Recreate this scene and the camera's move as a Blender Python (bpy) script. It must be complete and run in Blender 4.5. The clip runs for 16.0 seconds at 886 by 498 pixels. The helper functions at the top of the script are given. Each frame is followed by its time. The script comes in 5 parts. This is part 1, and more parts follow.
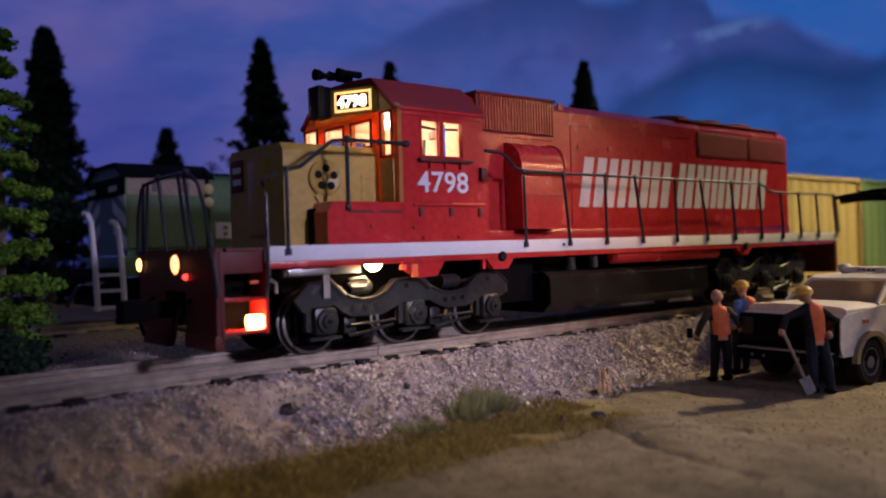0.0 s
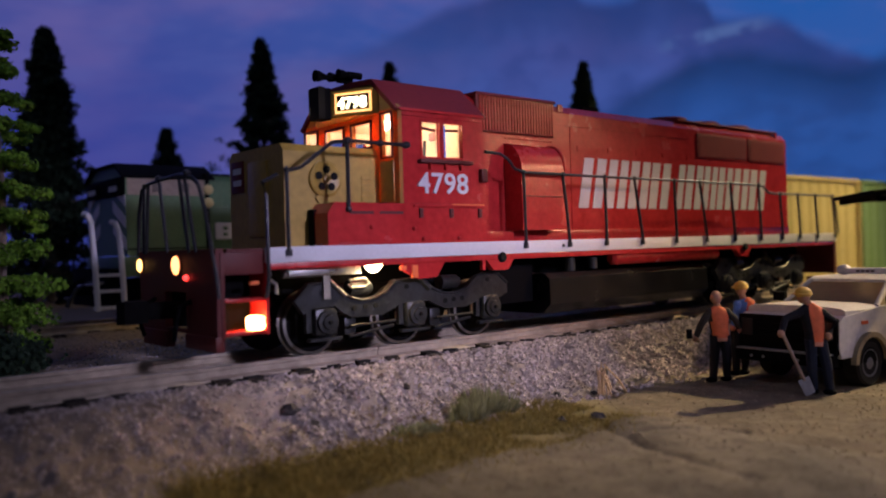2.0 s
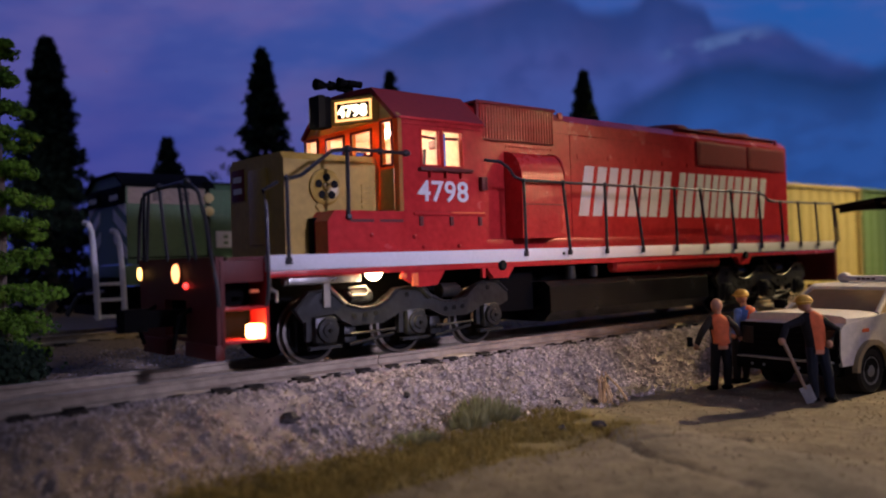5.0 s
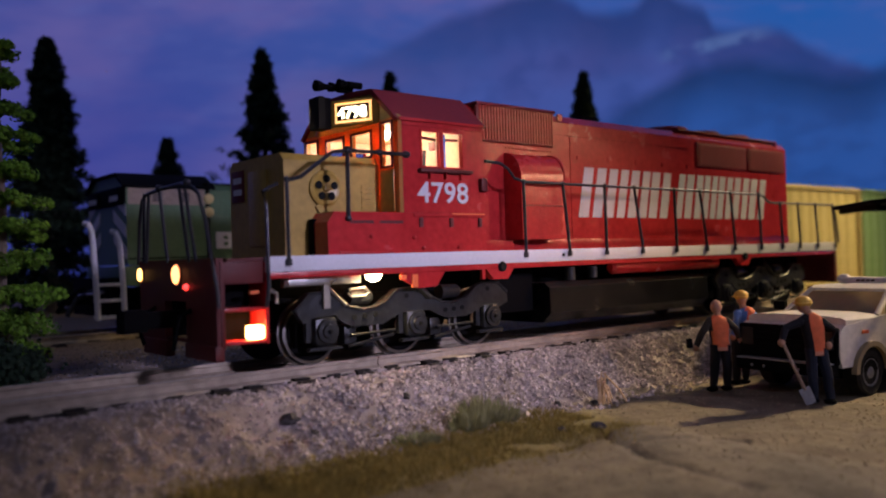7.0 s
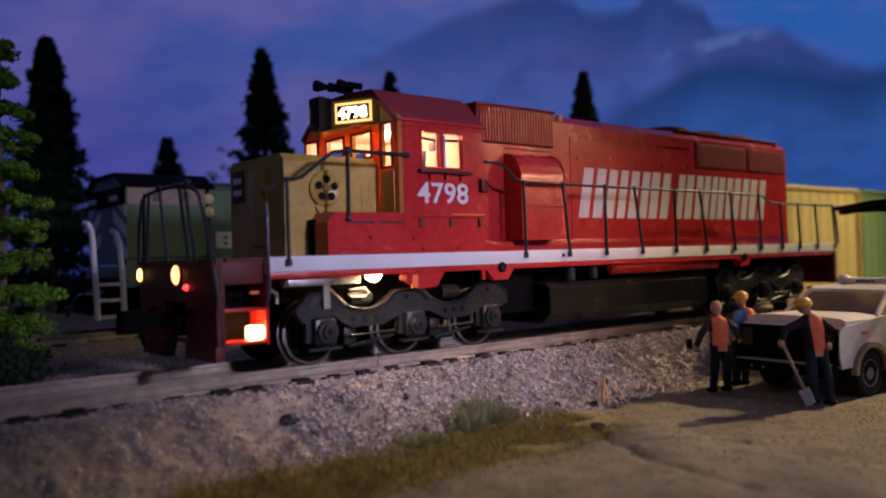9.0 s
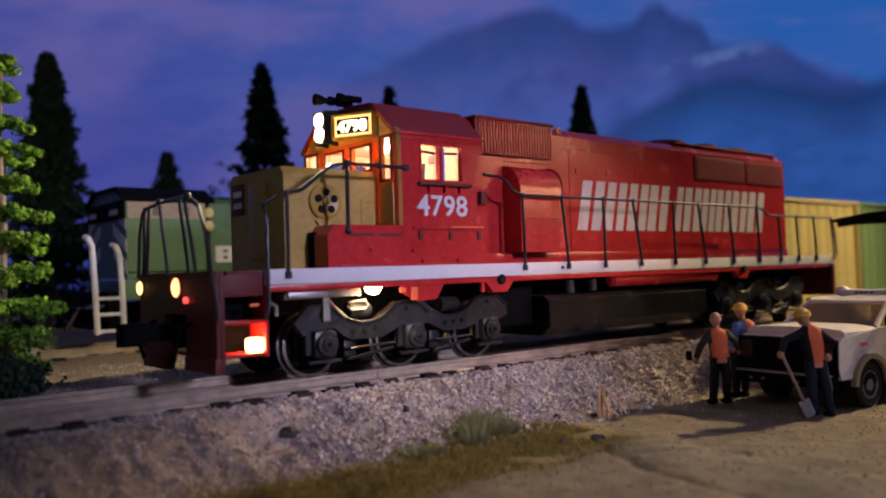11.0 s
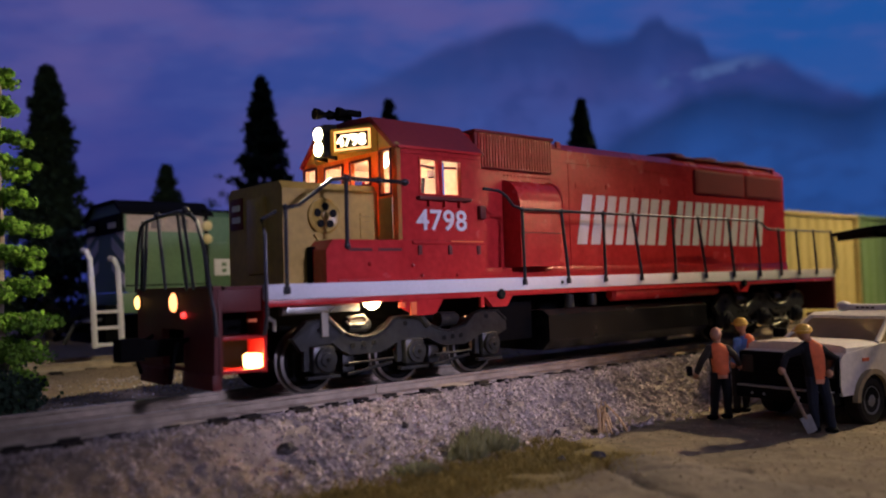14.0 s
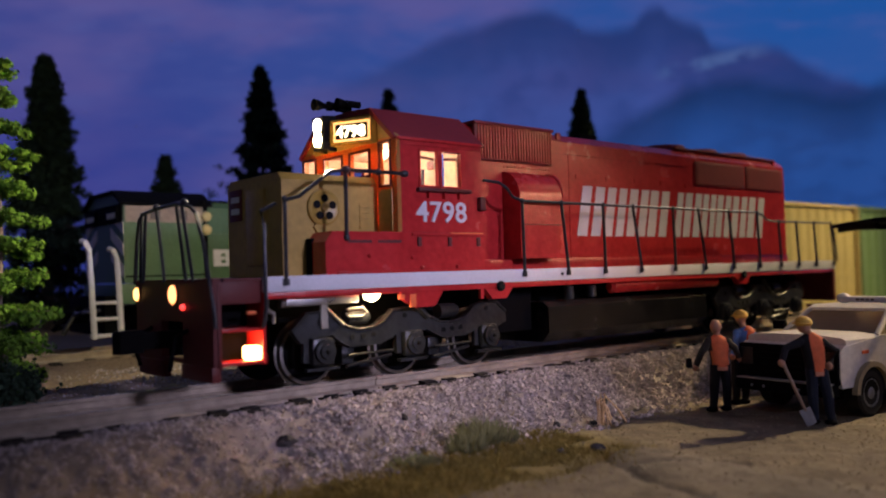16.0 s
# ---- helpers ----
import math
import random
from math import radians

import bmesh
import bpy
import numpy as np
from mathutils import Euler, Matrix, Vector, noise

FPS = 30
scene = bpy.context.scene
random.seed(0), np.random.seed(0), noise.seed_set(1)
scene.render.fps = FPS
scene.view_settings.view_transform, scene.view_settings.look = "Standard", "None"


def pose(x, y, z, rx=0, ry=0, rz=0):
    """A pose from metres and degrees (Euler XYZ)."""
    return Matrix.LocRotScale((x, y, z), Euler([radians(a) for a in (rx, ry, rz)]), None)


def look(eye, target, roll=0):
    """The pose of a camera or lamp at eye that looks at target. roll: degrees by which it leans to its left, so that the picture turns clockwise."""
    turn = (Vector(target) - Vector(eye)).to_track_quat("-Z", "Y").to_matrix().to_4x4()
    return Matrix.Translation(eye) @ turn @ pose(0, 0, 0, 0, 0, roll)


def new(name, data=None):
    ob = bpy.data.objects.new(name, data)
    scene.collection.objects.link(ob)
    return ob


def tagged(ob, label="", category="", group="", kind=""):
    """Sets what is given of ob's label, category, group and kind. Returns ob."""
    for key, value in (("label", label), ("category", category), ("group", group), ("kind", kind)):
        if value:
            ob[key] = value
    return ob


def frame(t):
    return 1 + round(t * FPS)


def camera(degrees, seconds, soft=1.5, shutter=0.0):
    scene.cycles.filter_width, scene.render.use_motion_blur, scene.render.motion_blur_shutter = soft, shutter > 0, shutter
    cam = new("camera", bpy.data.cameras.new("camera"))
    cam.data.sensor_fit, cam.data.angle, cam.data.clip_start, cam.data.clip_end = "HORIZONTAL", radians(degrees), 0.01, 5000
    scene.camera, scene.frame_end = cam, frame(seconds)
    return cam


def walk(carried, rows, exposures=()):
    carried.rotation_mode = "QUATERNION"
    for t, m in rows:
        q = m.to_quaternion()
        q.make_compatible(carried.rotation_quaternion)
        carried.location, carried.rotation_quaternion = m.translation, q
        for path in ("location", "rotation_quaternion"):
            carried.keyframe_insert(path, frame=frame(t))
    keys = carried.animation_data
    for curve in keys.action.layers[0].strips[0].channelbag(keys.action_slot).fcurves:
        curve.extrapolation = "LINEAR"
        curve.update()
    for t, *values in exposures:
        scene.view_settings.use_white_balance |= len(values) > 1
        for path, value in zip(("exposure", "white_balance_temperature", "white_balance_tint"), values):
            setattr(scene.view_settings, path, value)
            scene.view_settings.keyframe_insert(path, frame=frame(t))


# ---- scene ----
# A model railway at night. Shapes are written in the metres of the real thing and built at 1:87.
S = 1 / 87.1
cam = camera(56.72, 16.0, soft=2.0)
# close-up lens: sharp at the cab, soft towards the road and the backdrop
cam.data.dof.use_dof = True
cam.data.dof.focus_distance, cam.data.dof.aperture_fstop = 0.176, 18.5
walk(cam, [
    (0, pose(-0.05816, -0.14264, 0.01905, 89.919, 1.796, -40.130)),
    (0.5, pose(-0.05816, -0.14259, 0.01928, 89.792, 1.758, -40.147)),
    (1, pose(-0.05838, -0.14275, 0.01924, 89.787, 1.722, -40.175)),
    (1.5, pose(-0.05834, -0.14275, 0.01923, 89.827, 1.756, -40.166)),
    (2, pose(-0.05845, -0.14276, 0.01926, 89.913, 1.740, -40.181)),
    (2.5, pose(-0.05843, -0.14289, 0.01935, 89.939, 1.735, -40.144)),
    (3, pose(-0.05842, -0.14287, 0.01905, 90.167, 1.742, -40.141)),
    (3.5, pose(-0.05844, -0.14287, 0.01948, 90.121, 1.691, -40.153)),
    (4, pose(-0.05833, -0.14288, 0.01918, 90.304, 1.735, -40.119)),
    (6.5, pose(-0.05835, -0.14274, 0.01906, 90.608, 1.787, -40.139)),
    (7, pose(-0.05839, -0.14294, 0.01924, 90.567, 1.752, -40.127)),
    (7.5, pose(-0.05839, -0.14294, 0.01924, 90.567, 1.752, -40.127)),
    (8, pose(-0.05825, -0.14249, 0.01921, 90.535, 1.700, -40.196)),
    (8.5, pose(-0.05850, -0.14281, 0.01911, 90.673, 1.729, -40.185)),
    (9, pose(-0.05843, -0.14290, 0.01942, 90.537, 1.690, -40.149)),
    (11.5, pose(-0.05874, -0.14328, 0.01892, 91.680, 1.844, -40.166)),
    (12, pose(-0.05764, -0.14226, 0.01959, 91.543, 1.773, -40.130)),
    (12.5, pose(-0.05890, -0.14346, 0.01949, 91.745, 1.722, -40.225)),
    (13, pose(-0.05882, -0.14351, 0.01941, 92.102, 1.756, -40.193)),
    (13.5, pose(-0.05759, -0.14212, 0.01935, 92.297, 1.785, -40.180)),
    (14, pose(-0.05828, -0.14272, 0.01965, 92.344, 1.772, -40.241)),
    (14.5, pose(-0.05796, -0.14241, 0.01964, 92.366, 1.719, -40.245)),
    (15, pose(-0.05797, -0.14236, 0.01928, 91.894, 1.723, -40.251)),
    (15.5, pose(-0.05789, -0.14226, 0.01941, 91.793, 1.787, -40.247)),
    (16, pose(-0.05804, -0.14241, 0.02004, 91.641, 1.705, -40.275)),], exposures=[(0, 0.0, 6150, 5), (9.2, 0.0, 6150, 5), (11.5, 0.06, 6150, 5), (12.5, 0.0, 6100, 5), (13.0, -0.13, 6050, 5), (16, -0.22, 6050, 5)])

# ---- world and large lights ----
world = bpy.data.worlds.new("room_dark")
scene.world = world
world.use_nodes = True
world.node_tree.nodes["Background"].inputs[0].default_value = (0.10, 0.11, 0.30, 1)
world.node_tree.nodes["Background"].inputs[1].default_value = 0.15


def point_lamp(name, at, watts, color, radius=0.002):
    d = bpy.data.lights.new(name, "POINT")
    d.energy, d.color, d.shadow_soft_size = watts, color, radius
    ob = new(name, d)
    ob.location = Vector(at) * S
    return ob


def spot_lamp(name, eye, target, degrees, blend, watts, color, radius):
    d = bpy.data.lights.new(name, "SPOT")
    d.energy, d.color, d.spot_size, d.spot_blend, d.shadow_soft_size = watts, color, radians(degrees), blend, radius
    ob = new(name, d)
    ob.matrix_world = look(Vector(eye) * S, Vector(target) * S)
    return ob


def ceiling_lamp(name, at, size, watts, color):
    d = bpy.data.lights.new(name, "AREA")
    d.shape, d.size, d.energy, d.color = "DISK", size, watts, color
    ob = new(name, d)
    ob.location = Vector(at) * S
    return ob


# dim unseen fill light added under the ceiling to lift the dark sides
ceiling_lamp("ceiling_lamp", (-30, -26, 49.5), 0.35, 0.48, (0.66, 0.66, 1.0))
# cool clip-on spot over the viewer's shoulder; warm spot and desk lamp standing off beside the road
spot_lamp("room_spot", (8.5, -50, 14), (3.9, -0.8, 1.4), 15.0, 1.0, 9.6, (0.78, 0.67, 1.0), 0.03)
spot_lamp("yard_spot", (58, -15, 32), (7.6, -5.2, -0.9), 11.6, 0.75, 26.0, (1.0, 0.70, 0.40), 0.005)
# extra warm spot, added to brighten the hood and blower duct
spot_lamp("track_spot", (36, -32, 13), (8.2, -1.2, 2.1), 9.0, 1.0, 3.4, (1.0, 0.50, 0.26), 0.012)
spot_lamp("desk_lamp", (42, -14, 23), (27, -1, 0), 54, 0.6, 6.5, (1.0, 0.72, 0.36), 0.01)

# ---- materials ----
def mat(name, color, rough=0.5, metal=0.0, vary=0.25, grain=900, cloud=60, bump=0.2, glow=0.0, island=0.0, piece=0.0, dust=0.0, coat=0.0, spec=0.3):
    """Painted or natural surface: colour varied at two scales, fine relief, optional pale dust on upward faces."""
    m = bpy.data.materials.new(name)
    m.use_nodes = True
    nt, n = m.node_tree, m.node_tree.nodes
    p = n["Principled BSDF"]
    geo, tc = n.new("ShaderNodeNewGeometry"), n.new("ShaderNodeTexCoord")
    fine, big = n.new("ShaderNodeTexNoise"), n.new("ShaderNodeTexNoise")
    fine.inputs["Scale"].default_value, big.inputs["Scale"].default_value = grain, cloud
    fine.inputs["Detail"].default_value, big.inputs["Detail"].default_value = 4, 5
    for t in (fine, big):
        nt.links.new(tc.outputs["Object"], t.inputs["Vector"])
    add = n.new("ShaderNodeMath")
    add.operation = "ADD"
    nt.links.new(fine.outputs["Fac"], add.inputs[0]), nt.links.new(big.outputs["Fac"], add.inputs[1])
    value = add.outputs[0]
    extra = island or piece
    if extra:
        rnd = geo.outputs["Random Per Island"] if island else n.new("ShaderNodeObjectInfo").outputs["Random"]
        mul = n.new("ShaderNodeMath")
        mul.operation = "MULTIPLY_ADD"
        mul.inputs[1].default_value = extra
        nt.links.new(rnd, mul.inputs[0]), nt.links.new(value, mul.inputs[2])
        off = n.new("ShaderNodeMath")
        off.operation = "SUBTRACT"
        off.inputs[1].default_value = extra / 2
        nt.links.new(mul.outputs[0], off.inputs[0])
        value = off.outputs[0]
    ramp = n.new("ShaderNodeMapRange")
    ramp.inputs[1].default_value, ramp.inputs[2].default_value = 0.6, 1.4
    ramp.inputs[3].default_value, ramp.inputs[4].default_value = 1 - vary, 1 + vary
    nt.links.new(value, ramp.inputs[0])
    mix = n.new("ShaderNodeMix")
    mix.data_type, mix.blend_type = "RGBA", "MULTIPLY"
    mix.inputs[0].default_value = 1
    mix.inputs[6].default_value = (*color, 1)
    nt.links.new(ramp.outputs[0], mix.inputs[7])
    out = mix.outputs[2]
    if dust:
        sep = n.new("ShaderNodeSeparateXYZ")
        nt.links.new(geo.outputs["Normal"], sep.inputs[0])
        k = n.new("ShaderNodeMath")
        k.operation, k.use_clamp = "MULTIPLY", True
        nt.links.new(sep.outputs[2], k.inputs[0])
        k2 = n.new("ShaderNodeMath")
        k2.operation, k2.use_clamp = "MULTIPLY", True
        nt.links.new(k.outputs[0], k2.inputs[0]), nt.links.new(big.outputs["Fac"], k2.inputs[1])
        k3 = n.new("ShaderNodeMath")
        k3.operation, k3.use_clamp = "MULTIPLY", True
        k3.inputs[1].default_value = dust
        nt.links.new(k2.outputs[0], k3.inputs[0])
        m2 = n.new("ShaderNodeMix")
        m2.data_type = "RGBA"
        m2.inputs[7].default_value = (0.30, 0.25, 0.20, 1)
        nt.links.new(k3.outputs[0], m2.inputs[0]), nt.links.new(out, m2.inputs[6])
        out = m2.outputs[2]
    nt.links.new(out, p.inputs["Base Color"])
    rr = n.new("ShaderNodeMapRange")
    rr.inputs[3].default_value, rr.inputs[4].default_value = max(0.03, rough - 0.12), min(1, rough + 0.15)
    nt.links.new(big.outputs["Fac"], rr.inputs[0]), nt.links.new(rr.outputs[0], p.inputs["Roughness"])
    p.inputs["Metallic"].default_value = metal
    p.inputs["Specular IOR Level"].default_value = spec
    if coat:
        p.inputs["Coat Weight"].default_value = coat
    if bump:
        b = n.new("ShaderNodeBump")
        b.inputs["Strength"].default_value, b.inputs["Distance"].default_value = bump, 0.0004
        nt.links.new(fine.outputs["Fac"], b.inputs["Height"]), nt.links.new(b.outputs[0], p.inputs["Normal"])
    if glow:
        p.inputs["Emission Color"].default_value = (*color, 1)
        p.inputs["Emission Strength"].default_value = glow
    return m


def lamp_mat(name, color, strength):
    m = bpy.data.materials.new(name)
    m.use_nodes = True
    p = m.node_tree.nodes["Principled BSDF"]
    p.inputs["Base Color"].default_value = (0.8, 0.8, 0.8, 1)
    p.inputs["Emission Color"].default_value = (*color, 1)
    p.inputs["Emission Strength"].default_value = strength
    return m


def glass_mat(name, color, rough=0.02):
    m = bpy.data.materials.new(name)
    m.use_nodes = True
    p = m.node_tree.nodes["Principled BSDF"]
    p.inputs["Base Color"].default_value = (*color, 1)
    p.inputs["Roughness"].default_value = rough
    p.inputs["Transmission Weight"].default_value = 1
    p.inputs["IOR"].default_value = 1.2
    return m


RED = mat("red_paint", (0.44, 0.025, 0.027), 0.22, vary=0.26, grain=700, cloud=110, bump=0.2, dust=0.12, spec=0.42)
DARKRED = mat("dark_red_paint", (0.11, 0.018, 0.018), 0.45, vary=0.2, grain=1200, cloud=80, bump=0.08)
ROOFRED = mat("roof_red_paint", (0.22, 0.016, 0.02), 0.5, vary=0.2, grain=1200, cloud=80, bump=0.08, dust=0.25)
YELLOW = mat("mustard_paint", (0.40, 0.26, 0.055), 0.34, vary=0.22, grain=800, cloud=100, bump=0.14, spec=0.5)
WHITE = mat("white_paint", (0.64, 0.62, 0.67), 0.5, vary=0.1, grain=1500, cloud=90, bump=0.05)
BLACK = mat("black_plastic", (0.004, 0.004, 0.0045), 0.8, vary=0.3, bump=0.1, spec=0.06)
IRON = mat("truck_grey", (0.017, 0.018, 0.019), 0.36, vary=0.6, grain=700, cloud=160, bump=0.4, dust=0.12, spec=0.4)
TANK = mat("glossy_black_plastic", (0.004, 0.004, 0.005), 0.22, vary=0.3, grain=600, cloud=120, bump=0.06, dust=0.5, spec=0.35)
# flat black of small parts, also the shade inside holes put in as colour
BLACK_AND_SHADE = mat("black_recess", (0.004, 0.004, 0.004), 0.9, vary=0.2, bump=0)
WIRE = mat("handrail_wire", (0.035, 0.035, 0.04), 0.35, metal=0.3, vary=0.3, bump=0)
STEEL = mat("bare_steel", (0.42, 0.40, 0.38), 0.32, metal=0.9, vary=0.3, grain=500, cloud=200, bump=0.1)
WHEELSTEEL = mat("blackened_steel", (0.16, 0.15, 0.14), 0.36, metal=0.8, vary=0.4, grain=500, cloud=200, bump=0.1)
RAIL = mat("weathered_rail", (0.40, 0.33, 0.25), 0.5, metal=0.0, vary=0.35, grain=500, cloud=110, bump=0.2)
RAILTOP = mat("polished_rail_head", (0.5, 0.45, 0.38), 0.3, metal=0.9, vary=0.3, grain=400, cloud=90, bump=0.05)
TIE = mat("creosoted_tie", (0.03, 0.024, 0.02), 0.85, vary=0.4, grain=600, cloud=120, bump=0.5, piece=0.4)
BALLAST = mat("grey_ballast", (0.37, 0.315, 0.31), 0.9, vary=0.36, grain=900, cloud=40, bump=0.5, island=0.9)
GREEN = mat("dark_green_paint", (0.085, 0.15, 0.08), 0.45, vary=0.2, grain=1200, cloud=80, bump=0.05)
TANPANEL = mat("faded_tan_paint", (0.26, 0.20, 0.16), 0.55, vary=0.25, grain=900, cloud=80, bump=0.1)
GREYROOF = mat("greyed_black_paint", (0.10, 0.08, 0.07), 0.55, vary=0.2, grain=900, cloud=80, bump=0.1)
GLASS = glass_mat("window_glass", (0.97, 0.98, 1.0))


def lit_shell(name, color, through_color, amount):
    """Thin plastic that lets some of the light behind it through."""
    m = mat(name, color, 0.36, vary=0.3, grain=600, cloud=180, bump=0.14, spec=0.5)
    nt, n = m.node_tree, m.node_tree.nodes
    tr, mx = n.new("ShaderNodeBsdfTranslucent"), n.new("ShaderNodeMixShader")
    tr.inputs[0].default_value, mx.inputs[0].default_value = (*through_color, 1), amount
    nt.links.new(n["Principled BSDF"].outputs[0], mx.inputs[1]), nt.links.new(tr.outputs[0], mx.inputs[2])
    nt.links.new(mx.outputs[0], n["Material Output"].inputs[0])
    return m


CABSHELL = lit_shell("thin_mustard_plastic", (0.36, 0.22, 0.05), (0.95, 0.22, 0.04), 0.40)
SMOKED = lit_shell("dusty_windscreen", (0.42, 0.34, 0.20), (0.75, 0.58, 0.32), 0.55)
SMOKED.node_tree.nodes["Principled BSDF"].inputs["Alpha"].default_value = 0.85
CABIN = mat("cab_lining", (0.80, 0.64, 0.52), 0.6, vary=0.2, bump=0.05)
BULB = lamp_mat("warm_bulb", (1.0, 0.70, 0.30), 22)
STEPBULB = lamp_mat("amber_bulb", (1.0, 0.50, 0.14), 14)
DITCH = lamp_mat("ditch_lens", (1.0, 0.48, 0.13), 4.5)
DITCHRED = lamp_mat("orange_ditch_lens", (1.0, 0.30, 0.10), 4.5)
MARKER = lamp_mat("red_marker", (1.0, 0.04, 0.03), 3)
BOARD = lamp_mat("lit_number_board", (1.0, 0.45, 0.10), 2.0)
BOARDTEXT = lamp_mat("lit_numerals", (1.0, 0.80, 0.45), 6.0)
BOARDINK = mat("board_lettering", (0.01, 0.01, 0.01), 0.6, bump=0)
HEADLENS = lamp_mat("headlight_bulb", (1.0, 0.74, 0.38), 40)
LEAF = mat("foam_foliage", (0.12, 0.235, 0.018), 0.85, vary=0.5, grain=700, cloud=120, bump=0.4, island=0.8)
NEEDLE = mat("dark_needles", (0.022, 0.040, 0.022), 0.9, vary=0.4, grain=700, cloud=100, bump=0.4, island=0.6)
BARK = mat("grey_bark", (0.24, 0.19, 0.15), 0.9, vary=0.4, grain=500, cloud=150, bump=0.6)
GRASS = mat("dry_static_grass", (0.22, 0.17, 0.045), 0.9, vary=0.4, grain=600, cloud=60, bump=0, island=0.9)
WEED = mat("weed_green", (0.12, 0.12, 0.06), 0.9, vary=0.4, grain=600, cloud=60, bump=0, island=0.9)
STRAW = mat("straw", (0.55, 0.38, 0.22), 0.9, vary=0.2, bump=0)
DARKROCK = mat("dark_stone", (0.05, 0.045, 0.045), 0.85, vary=0.4, grain=500, cloud=150, bump=0.6)
TYRE = mat("rubber", (0.02, 0.02, 0.02), 0.8, vary=0.3, bump=0.3)
RIM = mat("dull_alloy", (0.26, 0.26, 0.27), 0.5, metal=0.4, vary=0.3, bump=0.1)
TRUCKWHITE = mat("dusty_white_paint", (0.74, 0.69, 0.62), 0.4, vary=0.18, grain=900, cloud=100, bump=0.08, dust=0.45)
VEST = mat("orange_vest", (0.64, 0.14, 0.05), 0.7, vary=0.35, grain=500, cloud=220, bump=0.2)
DENIM = mat("dark_denim", (0.014, 0.019, 0.034), 0.85, vary=0.3, bump=0.2)
NAVY = mat("dark_shirt", (0.010, 0.010, 0.014), 0.85, vary=0.3, bump=0.2)
BLUESHIRT = mat("blue_shirt", (0.10, 0.20, 0.48), 0.8, vary=0.2, bump=0.1)
SKIN = mat("matt_tan_enamel", (0.40, 0.21, 0.14), 0.7, vary=0.15, bump=0)
HELMET = mat("yellow_helmet", (0.62, 0.38, 0.06), 0.5, vary=0.15, bump=0)
WOOD = mat("wooden_handle", (0.30, 0.22, 0.16), 0.7, vary=0.3, bump=0.2)
CONTAINER = mat("tan_yellow_steel", (0.46, 0.38, 0.15), 0.6, vary=0.25, grain=500, cloud=30, bump=0.1)
CONTAINERGREEN = mat("faded_green_steel", (0.15, 0.24, 0.10), 0.6, vary=0.25, grain=500, cloud=30, bump=0.1)


def ground_mat():
    """Scenery plaster: tan dirt, grey-lavender ballast fines on the slope, dark asphalt by vertex layer."""
    m = mat("scenery_ground", (1, 1, 1), 0.92, vary=0.35, grain=700, cloud=35, bump=0.6)
    nt, n = m.node_tree, m.node_tree.nodes
    mix = [x for x in n if x.bl_idname == "ShaderNodeMix"][0]
    a = n.new("ShaderNodeAttribute")
    a.attribute_name = "soil"
    nt.links.new(a.outputs["Color"], mix.inputs[6])
    return m


GROUND = ground_mat()


# ---- building helpers ----
def box(bm, x0, y0, z0, x1, y1, z1, bev=0.0):
    vs = [bm.verts.new((x, y, z)) for x in (x0, x1) for y in (y0, y1) for z in (z0, z1)]
    fs = [bm.faces.new([vs[i] for i in q]) for q in ((0, 1, 3, 2), (4, 6, 7, 5), (0, 4, 5, 1), (2, 3, 7, 6), (0, 2, 6, 4), (1, 5, 7, 3))]
    if bev:
        es = list({e for f in fs for e in f.edges})
        bmesh.ops.bevel(bm, geom=es, offset=bev, segments=2, affect="EDGES", profile=0.6)
    return bm


def prism(bm, pts, axis, a0, a1):
    """Extrudes a closed outline along an axis. Outline in (y, z) for x, (x, z) for y, (x, y) for z."""
    def at(p, a):
        return {"x": (a, p[0], p[1]), "y": (p[0], a, p[1]), "z": (p[0], p[1], a)}[axis]
    lo, hi = [bm.verts.new(at(p, a0)) for p in pts], [bm.verts.new(at(p, a1)) for p in pts]
    bm.faces.new(lo), bm.faces.new(hi[::-1])
    for i in range(len(pts)):
        j = (i + 1) % len(pts)
        bm.faces.new((lo[j], lo[i], hi[i], hi[j]))
    return bm


def tube(bm, pts, r, seg=7, cap=True, r1=None):
    """A round bar along a line of points, tapering from r to r1."""
    pts = [Vector(p) for p in pts]
    rings, up = [], Vector((0.13, 0.2, 0.97))
    for i, p in enumerate(pts):
        d = (pts[min(i + 1, len(pts) - 1)] - pts[max(i - 1, 0)]).normalized()
        u = d.cross(up if abs(d.dot(up)) < 0.95 else Vector((1, 0, 0))).normalized()
        v = d.cross(u)
        rr = r if r1 is None else r + (r1 - r) * i / (len(pts) - 1)
        rings.append([bm.verts.new(p + rr * (math.cos(a) * u + math.sin(a) * v)) for a in [2 * math.pi * k / seg for k in range(seg)]])
    for a, b in zip(rings, rings[1:]):
        for k in range(seg):
            bm.faces.new((a[k], a[(k + 1) % seg], b[(k + 1) % seg], b[k]))
    if cap:
        bm.faces.new(rings[0][::-1]), bm.faces.new(rings[-1])
    return bm


def lathe(bm, prof, axis, c, seg=20):
    """Turns a profile of (along, radius) round an axis through c."""
    c, rings = Vector(c), []
    for a, r in prof:
        ring = []
        for k in range(seg):
            t = 2 * math.pi * k / seg
            q = {"x": (a, r * math.cos(t), r * math.sin(t)), "y": (r * math.cos(t), a, r * math.sin(t)), "z": (r * math.cos(t), r * math.sin(t), a)}[axis]
            ring.append(bm.verts.new(c + Vector(q)))
        rings.append(ring)
    for a, b in zip(rings, rings[1:]):
        for k in range(seg):
            bm.faces.new((a[k], a[(k + 1) % seg], b[(k + 1) % seg], b[k]))
    bm.faces.new(rings[0][::-1]), bm.faces.new(rings[-1])
    return bm


